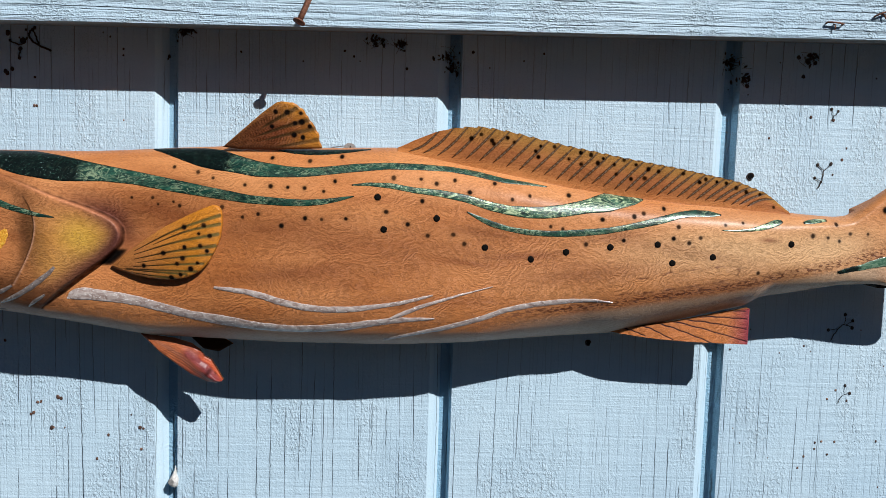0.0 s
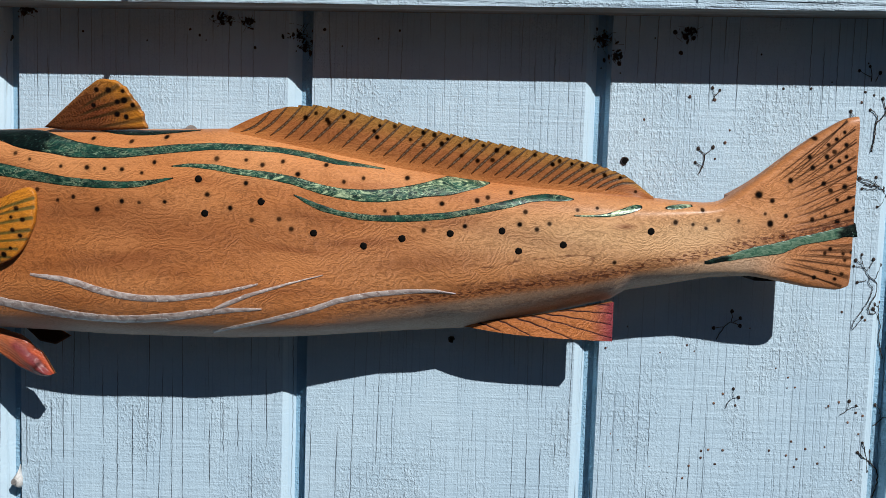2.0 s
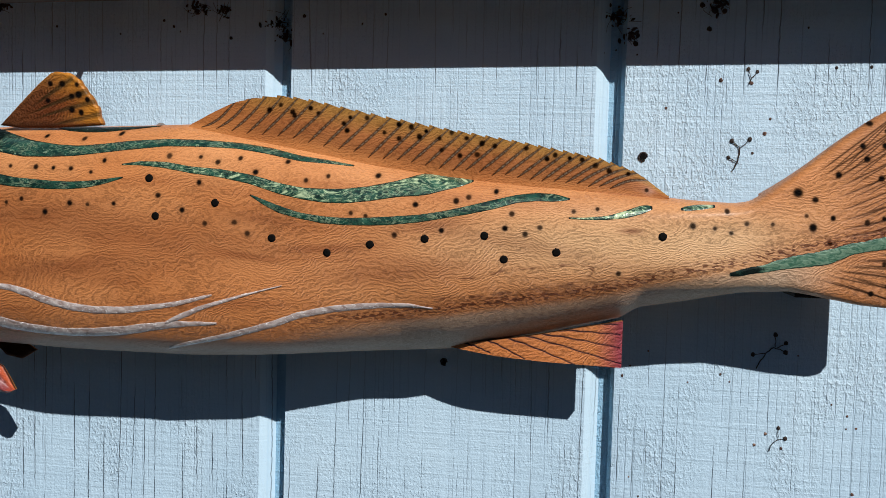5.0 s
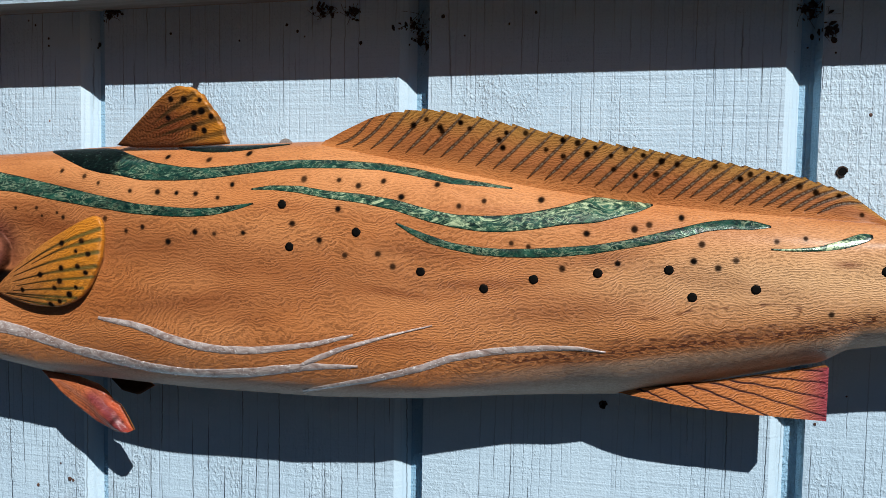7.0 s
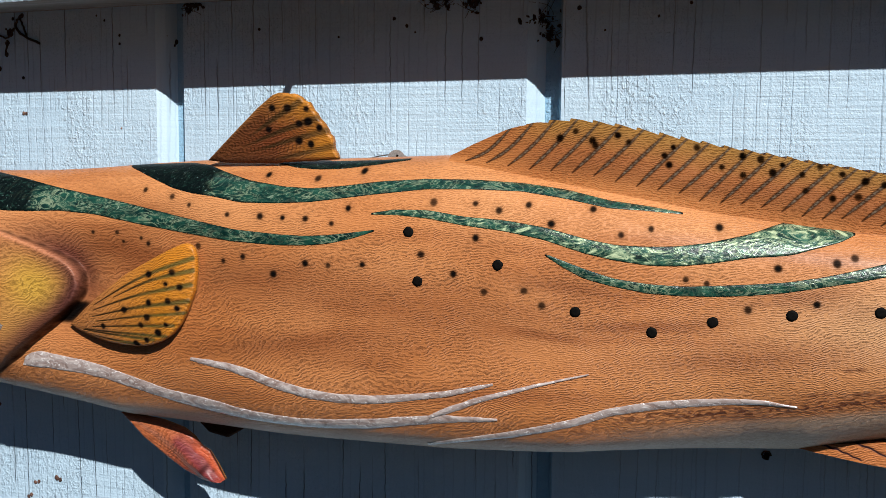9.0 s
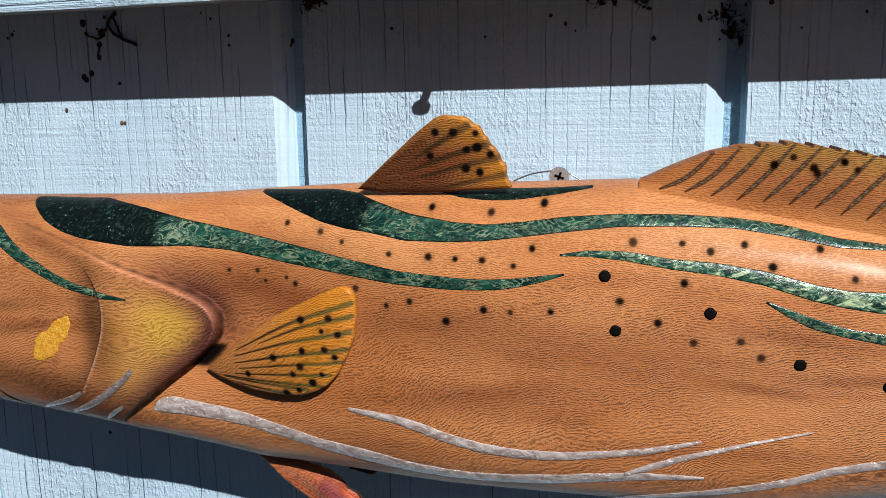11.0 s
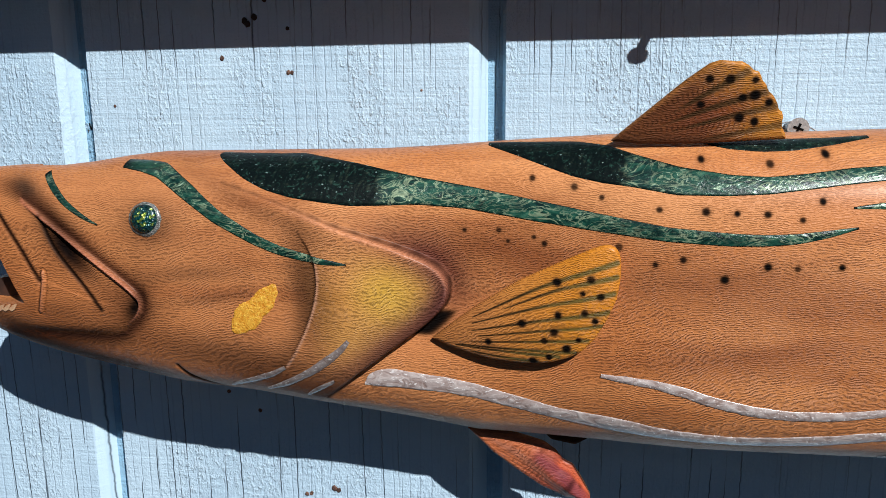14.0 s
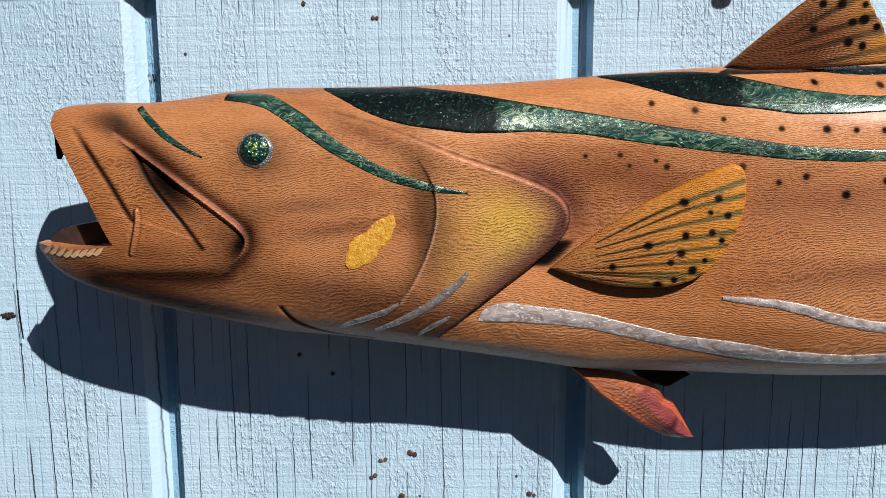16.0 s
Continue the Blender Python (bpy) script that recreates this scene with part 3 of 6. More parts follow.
TAIL_SPOTS_LOW = [(0.3532, 1.4511), (0.3616, 1.4483), (0.3629, 1.4443), (0.3521, 1.4367), (0.3615, 1.4356), (0.3574, 1.4323), (0.3442, 1.4329), (0.3667, 1.4492),
    (0.3499, 1.4483)]
KNOT = smooth_line([(0.1209, 1.4216), (0.1307, 1.4238), (0.1383, 1.4236), (0.1532, 1.426), (0.1659, 1.4281), (0.1804, 1.4307), (0.1906, 1.4323), (0.1986, 1.4354),
    (0.2045, 1.4389), (0.2049, 1.4417), (0.2003, 1.4433), (0.1921, 1.4433), (0.1778, 1.4411), (0.1653, 1.44), (0.157, 1.4391), (0.1465, 1.4347),
    (0.1336, 1.4336)], 80, 1)
BELLY_LINE = smooth_line([(0.0359, 1.4053), (0.0744, 1.4104), (0.1194, 1.4162), (0.1519, 1.4222), (0.1883, 1.4277), (0.2237, 1.4343), (0.2264, 1.4367), (0.2432, 1.4403),
    (0.2772, 1.4478), (0.3116, 1.4543), (0.3387, 1.4613), (0.369, 1.4664)], 40, 1)


class Stain:
    """Layers of stain, burnt marks and painted shade over the bare wood."""

    def __init__(self, shape):
        self.c, self.a = np.zeros(shape + (3,)), np.zeros(shape)

    def lay(self, mask, colour):
        m = np.clip(mask, 0, 1)
        a = m + self.a * (1 - m)
        w = np.where(a > 1e-6, m / np.maximum(a, 1e-6), 0)[..., None]
        self.c = self.c * (1 - w) + np.array(colour) * w
        self.a = a

    def spots(self, X, Z, places, size, strength=0.9, seed=1):
        g = random.Random(seed)
        for x, z in places:
            r = size * g.uniform(0.8, 1.2)
            k = np.hypot(X - x, (Z - z) * g.uniform(0.9, 1.1)) / r
            f = strength * g.uniform(0.82, 1.1)
            self.lay(0.28 * f * np.exp(-(k / 1.7) ** 2), (0.05, 0.02, 0.012))
            self.lay(min(1.0, f * 1.12) * np.exp(-(k * 0.92) ** 6), (0.010, 0.006, 0.004))

    def give(self, ob, count, extra=None):
        me = ob.data
        n = len(me.vertices)
        rgba = np.zeros((n, 4))
        tone = self.c @ np.array((0.3, 0.6, 0.1))
        deep = np.clip(tone / 0.10, 0.15, 1) ** 0.75
        rgba[:count, :3], rgba[:count, 3] = (self.c * deep[..., None]).reshape(-1, 3), (1 - (1 - self.a) ** 1.3).reshape(-1)
        layer = me.attributes.new("tint", "FLOAT_COLOR", "POINT")
        layer.data.foreach_set("color", rgba.ravel())
        f = np.zeros(n)
        if extra is not None:
            f[:count] = extra.reshape(-1)
        me.attributes.new("rays", "FLOAT", "POINT").data.foreach_set("value", f)


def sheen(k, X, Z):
    """Paler sapwood towards the tail, with the varnish highlight painted into it."""
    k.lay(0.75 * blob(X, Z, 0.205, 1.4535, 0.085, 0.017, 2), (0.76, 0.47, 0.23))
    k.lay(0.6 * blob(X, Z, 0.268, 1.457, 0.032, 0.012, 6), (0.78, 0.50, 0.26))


def stain_shade_body(X, Z):
    k = Stain(X.shape)
    t, b = TOP(X), BOT(X)
    s = (2 * Z - t - b) / (t - b)
    k.lay(np.clip((-0.80 - s) / 0.12, 0, 1) * 0.8 * np.clip((0.27 - X) / 0.08, 0, 1) * np.clip((X + 0.36) / 0.08, 0, 1), (0.50, 0.42, 0.34))
    d, side, a = nearest(X, Z, BELLY_LINE)
    rays = np.exp(-((d * side - 0.0005) / 0.0036) ** 2) * np.clip((X - 0.0) / 0.08, 0, 1) * 0.9
    low = np.clip((-0.62 - s) / 0.1, 0, 1) * np.clip((-0.8 - s) / -0.1, 0, 1)
    rays = np.maximum(rays, 0.45 * low * np.clip((0.28 - X) / 0.06, 0, 1))
    k.lay(0.6 * np.exp(-(d / 0.0034) ** 2) * np.clip((X - 0.06) / 0.12, 0, 1), (0.34, 0.10, 0.024))
    k.lay(0.75 * np.clip((d * side - 0.0035) / 0.004, 0, 1) * np.clip((X - 0.03) / 0.09, 0, 1) * np.clip((0.33 - X) / 0.03, 0, 1), (0.48, 0.36, 0.25))
    k.lay(0.2 * np.exp(-((d * side - 0.007) / 0.004) ** 2) * np.clip((X - 0.12) / 0.1, 0, 1), (0.36, 0.16, 0.07))
    # browner below the sunlit back: the fall of sunlight put into tone
    k.lay(0.12 * np.clip((0.5 - s) / 0.5, 0, 1) * np.clip((0.28 - X) / 0.06, 0, 1), (0.40, 0.122, 0.028))
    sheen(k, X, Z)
    dk, sk, ak = nearest(X, Z, KNOT)
    k.lay(0.75 * np.exp(-((dk + 0.0003 * np.sin(ak * 190) + 0.0002 * np.sin(ak * 77)) / 0.0006) ** 2) * (0.6 + 0.4 * np.sin(ak * 60)), (0.14, 0.04, 0.012))
    # smoky figure
    for x, z, rx, rz, turn, f in ((0.06, 1.447, 0.03, 0.0028, 4, 0.5), (0.02, 1.4415, 0.02, 0.002, -8, 0.4), (-0.08, 1.4345, 0.03, 0.004, 8, 0.35), (-0.11, 1.462, 0.04, 0.006, 2, 0.35),
                                  (-0.19, 1.4722, 0.025, 0.006, -10, 0.35), (0.2225, 1.4615, 0.006, 0.0017, 0, 0.7), (-0.055, 1.425, 0.02, 0.004, 0, 0.3),
                                  (-0.05, 1.452, 0.09, 0.012, -3, 0.4), (0.10, 1.436, 0.05, 0.006, 6, 0.4), (-0.12, 1.405, 0.08, 0.006, 0, 0.12), (0.17, 1.452, 0.05, 0.005, -8, 0.3), (-0.16, 1.486, 0.04, 0.005, -14, 0.4), (-0.175, 1.468, 0.03, 0.011, -12, 0.5), (-0.09, 1.43, 0.07, 0.007, 4, 0.4), (0.03, 1.462, 0.03, 0.004, -6, 0.45), (0.0, 1.415, 0.05, 0.004, 2, 0.35), (0.12, 1.462, 0.02, 0.003, 8, 0.4)):
        k.lay(f * blob(X, Z, x, z, rx, rz, turn), (0.19, 0.044, 0.010))
    if X.min() < -0.15:
        dg, sg, ag = nearest(X, Z, GILL)
        cover, behind = split(dg, sg, 1.0, 0.0, 0.0005), split(dg, sg, 0.0, 1.0, 0.0005)
        k.lay(0.3 * np.clip((-0.255 - X) / 0.03, 0, 1), (0.30, 0.092, 0.025))
        for x, z, rx, rz, turn, f in ((-0.390, 1.491, 0.011, 0.004, -20, 0.6), (-0.372, 1.481, 0.022, 0.005, -38, 0.65), (-0.338, 1.446, 0.014, 0.012, 50, 0.6), (-0.378, 1.4225, 0.045, 0.0055, -14, 0.75),
                                      (-0.27, 1.41, 0.035, 0.009, -14, 0.65), (-0.263, 1.452, 0.007, 0.028, 6, 0.7), (-0.30, 1.424, 0.05, 0.009, -8, 0.5), (-0.31, 1.459, 0.022, 0.004, 3, 0.4),
                                      (-0.30, 1.449, 0.022, 0.003, 8, 0.4), (-0.375, 1.44, 0.022, 0.006, 0, 0.4), (-0.285, 1.487, 0.035, 0.004, -25, 0.35), (-0.40, 1.452, 0.010, 0.008, 0, 0.35)):
            k.lay(f * blob(X, Z, x, z, rx, rz, turn), (0.085, 0.025, 0.009))
        k.lay(0.55 * blob(X, Z, -0.2555, 1.446, 0.007, 0.022, 8) * cover, (0.20, 0.085, 0.016))
        k.lay(0.95 * blob(X, Z, -0.229, 1.4500, 0.017, 0.014, -20) * cover * np.clip(dg / 0.007, 0, 1), (0.64, 0.37, 0.05))
        k.lay(0.55 * blob(X, Z, -0.243, 1.432, 0.013, 0.012, 40) * cover, (0.48, 0.26, 0.055))
        tip = np.exp(-((ag - 0.62) / 0.16) ** 2)
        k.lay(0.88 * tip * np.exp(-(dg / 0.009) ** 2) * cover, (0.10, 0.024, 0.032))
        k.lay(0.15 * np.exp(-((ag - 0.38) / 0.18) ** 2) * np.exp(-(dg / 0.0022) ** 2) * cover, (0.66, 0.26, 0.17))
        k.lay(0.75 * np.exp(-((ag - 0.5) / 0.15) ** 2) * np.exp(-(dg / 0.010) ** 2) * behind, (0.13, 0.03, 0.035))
        # burnt line and crease shade behind the gill cover, laid on together
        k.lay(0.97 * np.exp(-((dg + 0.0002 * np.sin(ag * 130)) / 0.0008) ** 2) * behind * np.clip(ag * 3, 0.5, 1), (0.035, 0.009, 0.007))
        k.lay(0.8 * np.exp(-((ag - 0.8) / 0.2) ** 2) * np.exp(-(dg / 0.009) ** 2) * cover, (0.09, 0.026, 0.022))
        k.lay(0.45 * np.exp(-((dg - 0.0010) / 0.0008) ** 2) * cover * np.clip((ag - 0.12) * 6, 0, 1) * np.clip((0.66 - ag) * 8, 0, 1) * (0.75 + 0.25 * np.sin(ag * 60)), (0.62, 0.25, 0.12))
        d, sd, a = nearest(X, Z, CHEEK)
        k.lay(0.55 * np.exp(-(d / 0.005)) * split(d, sd, 1.0, 0.0, 0.0003) * np.clip(a * 4, 0, 1), (0.08, 0.03, 0.012))
        k.lay(0.5 * np.exp(-(d / 0.0004) ** 2) * np.clip((0.75 - a) * 4, 0, 1), (0.04, 0.012, 0.008))
        # pale line painted for the light on the raised cheek edge
        k.lay(0.75 * np.exp(-((d * sd + 0.0005) / 0.0006) ** 2) * np.clip((a - 0.12) * 6, 0, 1), (0.52, 0.27, 0.16))
        d, sd, a = nearest(X, Z, THROAT)
        k.lay(0.8 * np.exp(-(d / 0.0009) ** 2), (0.04, 0.015, 0.008))
        d, sd, a = nearest(X, Z, JAW)
        out = split(d, sd, 0.0, 1.0, 0.0005)
        # burnt lines and the shade of the jaw's hollows, both laid on dark
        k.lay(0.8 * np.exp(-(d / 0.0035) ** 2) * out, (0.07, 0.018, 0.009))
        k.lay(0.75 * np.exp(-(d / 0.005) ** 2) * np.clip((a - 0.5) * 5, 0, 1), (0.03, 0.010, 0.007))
        # paler along the ridge, as if the sun caught it
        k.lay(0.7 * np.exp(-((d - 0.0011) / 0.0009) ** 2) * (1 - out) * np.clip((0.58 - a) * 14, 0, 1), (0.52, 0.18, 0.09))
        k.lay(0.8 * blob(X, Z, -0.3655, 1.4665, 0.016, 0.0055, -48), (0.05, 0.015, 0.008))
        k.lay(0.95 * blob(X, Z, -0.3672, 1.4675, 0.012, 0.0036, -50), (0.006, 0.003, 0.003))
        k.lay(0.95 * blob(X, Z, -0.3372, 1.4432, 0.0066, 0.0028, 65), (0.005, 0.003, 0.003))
        # black laid on for the shade in the gap by the pectoral root
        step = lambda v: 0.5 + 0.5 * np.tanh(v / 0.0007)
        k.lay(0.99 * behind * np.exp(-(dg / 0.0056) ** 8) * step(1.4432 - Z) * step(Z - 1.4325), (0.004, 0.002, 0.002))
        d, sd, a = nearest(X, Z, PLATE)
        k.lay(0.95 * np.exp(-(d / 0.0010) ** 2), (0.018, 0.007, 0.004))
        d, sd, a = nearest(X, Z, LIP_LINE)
        # dark colour on the shaded side of the lip groove
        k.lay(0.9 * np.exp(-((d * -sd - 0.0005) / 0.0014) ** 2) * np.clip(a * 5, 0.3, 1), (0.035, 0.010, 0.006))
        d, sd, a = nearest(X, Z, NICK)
        # nick: shade painted on one side, light on its crest
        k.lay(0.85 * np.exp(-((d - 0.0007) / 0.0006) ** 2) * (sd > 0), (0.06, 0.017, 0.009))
        k.lay(0.4 * np.exp(-(d / 0.0005) ** 2), (0.5, 0.2, 0.1))
        k.lay(0.65 * blob(X, Z, -0.3865, 1.4925, 0.007, 0.003, -25), (0.05, 0.035, 0.025))
        k.lay(0.6 * blob(X, Z, -0.3272, 1.479, 0.0115, 0.0095), (0.07, 0.024, 0.01))
        k.lay(0.6 * blob(X, Z, -0.36, 1.4145, 0.05, 0.0045, -13), (0.06, 0.018, 0.018))
        k.lay(0.5 * blob(X, Z, -0.40, 1.433, 0.02, 0.005, -25), (0.08, 0.035, 0.015))
    k.spots(X, Z, SPOTS_A[:-5], 0.0013, 0.84, 3)
    k.spots(X, Z, SPOTS_A[-5:], 0.0010, 0.8, 3)
    k.spots(X, Z, SPOTS_B, 0.0013, 0.84, 4)
    return k, rays


def stain_tail(X, Z):
    k = Stain(X.shape)
    d, side, a = nearest(X, Z, BELLY_LINE)
    rays = np.exp(-(d / 0.005) ** 2) * 0.9
    k.lay(0.6 * np.exp(-(d / 0.0034) ** 2), (0.34, 0.10, 0.024))
    k.lay(0.75 * np.clip((d * side - 0.0035) / 0.004, 0, 1) * np.clip((X - 0.03) / 0.09, 0, 1) * np.clip((0.33 - X) / 0.03, 0, 1), (0.48, 0.36, 0.25))
    k.lay(0.2 * np.exp(-((d * side - 0.007) / 0.004) ** 2) * np.clip((0.33 - X) / 0.04, 0, 1), (0.36, 0.16, 0.07))
    k.lay(0.3 * np.clip((X - 0.315) / 0.02, 0, 1), (0.33, 0.105, 0.028))
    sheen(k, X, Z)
    g = random.Random(5)
    for p, q in UPPER_RAYS + LOWER_RAYS:
        for j in (0, 1, 2):
            o = (g.uniform(-0.0018, 0.0018) * j / 2)
            d, s, a = nearest(X, Z, ((p[0] + 0.006 * j, p[1] + o), (q[0], q[1] + o * 1.4)))
            k.lay(0.72 * np.exp(-(d / (0.00034 + 0.00015 * (j == 0))) ** 2) * np.clip(a * 5, 0.15, 1), (0.03, 0.016, 0.012))
    k.spots(X, Z, TAIL_SPOTS[:2], 0.0021, 0.95, 6)
    k.spots(X, Z, TAIL_SPOTS[2:], 0.0014, 0.9, 6)
    k.spots(X, Z, TAIL_SPOTS_LOW, 0.0013, 0.85, 7)
    k.spots(X, Z, SPOTS_B[-4:], 0.0012, 0.75, 4)
    return k, rays


# ---- carved fish: body ----
fish = thing("fish_carving", "varnished orange wooden fish carving with green resin inlays and open mouth", "wall sculpture", (0, -0.02, 1.38))


def grid_faces(cols, rows):
    i, j = np.meshgrid(np.arange(cols - 1), np.arange(rows - 1), indexing="ij")
    a = i * rows + j
    return np.stack([a, a + rows, a + rows + 1, a + 1], -1).reshape(-1, 4)


def columns(xs, lo, hi, n):
    s = 0.35 * (0.5 - 0.5 * np.cos(np.linspace(0, np.pi, n))) + 0.65 * np.linspace(0, 1, n)
    X = np.repeat(xs[:, None], n, 1)
    return X, lo(xs)[:, None] + (hi(xs) - lo(xs))[:, None] * s[None]


def slab(name, X, Z, D, mat, parent, back, label="", plain=False, tuck=0.0):
    """A closed sheet: carved front at D off the wall, plain rear at back, edges between them."""
    c, n = X.shape
    front = np.stack([X, -D, Z], -1).reshape(-1, 3)
    f = grid_faces(c, n)
    m = c * n
    ring = [i * n for i in range(c)] + [(c - 1) * n + j for j in range(1, n)] + [i * n + n - 1 for i in range(c - 2, -1, -1)] + [j for j in range(n - 2, 0, -1)]
    r = len(ring)
    if plain:
        rear = front[ring].copy()
        rear[:, 1] = -np.broadcast_to(back, X.shape).reshape(-1)[ring]
        mid = np.repeat((Z[:, :1] + Z[:, -1:]) / 2, n, 1).reshape(-1)[ring]
        rear[:, 2] = mid + np.sign(rear[:, 2] - mid) * np.maximum(np.abs(rear[:, 2] - mid) - tuck, 0.0)
        to, faces = list(range(m, m + r)), [list(range(m, m + r))]
    else:
        rear = np.stack([X, -back, Z], -1).reshape(-1, 3)
        to, faces = [k + m for k in ring], (f[:, ::-1] + m).tolist()
    side = [(ring[i], to[i], to[(i + 1) % r], ring[(i + 1) % r]) for i in range(r)]
    ob = raw(name, np.concatenate([front, rear]), f.tolist() + faces + side, mat, parent, label)
    ob.data.set_sharp_from_angle(angle=radians(50))
    return ob


def skin(name, xs, lo, hi, n, stain, label="", tuck=0.0):
    X, Z = columns(xs, lo, hi, n)
    ob = slab(name, X, Z, surface(X, Z), WOOD, fish, REAR(X), label, True, tuck)
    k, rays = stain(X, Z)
    k.give(ob, X.size, rays)
    return ob


BODY_END = 0.2905
body = skin("body", np.concatenate([np.linspace(MOUTH, -0.18, 680)[:-1], np.linspace(-0.18, BODY_END, 1020)]), BOT, TOP, 300, stain_shade_body, "orange-brown varnished wood with dark burnt spots", 0.014)
tail = skin("tail_fin", np.linspace(BODY_END, 0.367, 190), BOT, TOP, 240, stain_tail, "fan-shaped wooden tail with dark burnt rays")
skin("upper_jaw", np.concatenate([[-0.4150, -0.4148, -0.4145, -0.4141], np.linspace(-0.4136, MOUTH, 50)]), LIP, TOP, 90, stain_shade_body)
jaw = skin("lower_jaw", np.concatenate([[-0.4262, -0.426, -0.4257, -0.4252], np.linspace(-0.4247, MOUTH, 55)]), BOT, RIM, 50, stain_shade_body)


# ---- carved fish: inlays ----
def on_skin(x, z, lift):
    """Points lift above the skin, along its normal."""
    e = 0.0006
    d = surface(x, z)
    gx = (bulge(x + e, z) - bulge(x - e, z)) / (2 * e)
    gz = (bulge(x, np.minimum(z + e, TOP(x))) - bulge(x, z - e)) / (2 * e)
    n = np.sqrt(1 + gx ** 2 + gz ** 2)
    return np.stack([x - gx / n * lift, -(d + lift / n), z - gz / n * lift], -1)


def ribbon(name, points, mat, parent, label="", dome=0.00025, rough=0.0, dark=None, seed=0, soft=2):
    """An inlay that follows the skin: points are (x, z, half width)."""
    length = sum(math.dist(p[:2], q[:2]) for p, q in zip(points, points[1:]))
    q = smooth_line(points, max(24, int(length / 0.0007)), soft)
    g = np.gradient(q[:, :2], axis=0)
    g /= np.maximum(np.hypot(g[:, 0], g[:, 1]), 1e-9)[:, None]
    r = np.random.RandomState(seed)
    wob = np.convolve(r.normal(0, 1, len(q) + 8), np.ones(9) / 9, "valid") * rough
    wob2 = np.convolve(r.normal(0, 1, len(q) + 8), np.ones(9) / 9, "valid") * rough
    v = np.array([-1, -0.96, -0.8, -0.55, -0.28, 0, 0.28, 0.55, 0.8, 0.96, 1])
    w = q[:, 2][:, None] * v[None] + np.where(v > 0, wob[:, None], wob2[:, None]) * v[None]
    X = q[:, 0][:, None] - g[:, 1][:, None] * w
    Z = q[:, 1][:, None] + g[:, 0][:, None] * w
    Z = np.minimum(Z, TOP(X) - 0.00005)
    lift = 0.0001 + dome * (1 - v ** 2)[None] * np.ones(X.shape)
    lift[:, 0] = lift[:, -1] = -0.0008
    P = on_skin(X, Z, lift)
    P = P.reshape(-1, 3)
    ob = raw(name, P, grid_faces(*X.shape).tolist(), mat, parent, label)
    if mat in (RESIN, BRIGHT_RESIN, PALE_RESIN):
        dark = dark or (lambda x: x * 0)
        f = np.clip(dark(X + 0.0015 * np.sin(Z * 900) + 0.001 * np.sin(Z * 2300 + 1)) + r.normal(0, 0.05, X.shape), 0, 1)
        f[:, [0, 1, -2, -1]] = 1
        f[[0, 1, -2, -1]] = 1
        ob.data.attributes.new("dark", "FLOAT", "POINT").data.foreach_set("value", f.ravel())
    return ob


def step_at(x, soft=0.004, after=False):
    return lambda X: np.clip((X - x) / soft + 0.5, 0, 1) if after else np.clip((x - X) / soft + 0.5, 0, 1)


GREEN = "dark green pearlescent resin inlay"
ribbon("inlay", [(-0.3056, 1.5052, 0.0004), (-0.296, 1.503, 0.0027), (-0.2881, 1.501, 0.0048), (-0.2783, 1.499, 0.0068), (-0.2691, 1.4979, 0.0081),
    (-0.258, 1.4964, 0.0083), (-0.2449, 1.4947, 0.0082), (-0.2326, 1.4936, 0.007), (-0.2181, 1.4925, 0.0054), (-0.1986, 1.4903, 0.0045),
    (-0.1714, 1.4859, 0.0042), (-0.1455, 1.4822, 0.0035), (-0.1208, 1.4789, 0.0028), (-0.0974, 1.4777, 0.0025), (-0.0861, 1.4777, 0.0022),
    (-0.0751, 1.4785, 0.002), (-0.0641, 1.4805, 0.0014), (-0.0539, 1.4829, 0.0004)], RESIN, body, "green resin inlay, black at its wide end", dark=step_at(-0.2335))
ribbon("inlay", [(-0.1913, 1.5095, 0.0004), (-0.1802, 1.5084, 0.0021), (-0.1676, 1.5067, 0.0043), (-0.1561, 1.5051, 0.0063), (-0.1446, 1.5036, 0.0069),
    (-0.1332, 1.5015, 0.0059), (-0.1177, 1.4984, 0.0052), (-0.0986, 1.4972, 0.0038), (-0.0849, 1.4973, 0.0031), (-0.0695, 1.499, 0.0028),
    (-0.0544, 1.501, 0.0028), (-0.0333, 1.5029, 0.0023), (-0.0125, 1.503, 0.0021), (0.0079, 1.5021, 0.0018), (0.0255, 1.4996, 0.0019),
    (0.0441, 1.4956, 0.0016), (0.0576, 1.4944, 0.0011), (0.0731, 1.4925, 0.0004)], RESIN, body, "green resin inlay, black at its wide end", dark=step_at(-0.136))
ribbon("inlay", [(-0.0556, 1.49, 0.0004), (-0.0452, 1.4909, 0.0012), (-0.0303, 1.4903, 0.0018), (-0.0156, 1.4879, 0.0019), (0.0016, 1.4864, 0.0023),
    (0.0186, 1.4835, 0.0026), (0.0354, 1.4788, 0.003), (0.0464, 1.4767, 0.0032), (0.0598, 1.4756, 0.0039), (0.0712, 1.4758, 0.0041),
    (0.0835, 1.4773, 0.0042), (0.0989, 1.4804, 0.0046), (0.1091, 1.4825, 0.006), (0.1142, 1.4836, 0.0064), (0.1245, 1.4844, 0.0042),
    (0.1323, 1.485, 0.0026), (0.1387, 1.4858, 0.0004)], BRIGHT_RESIN, body, GREEN, seed=3)
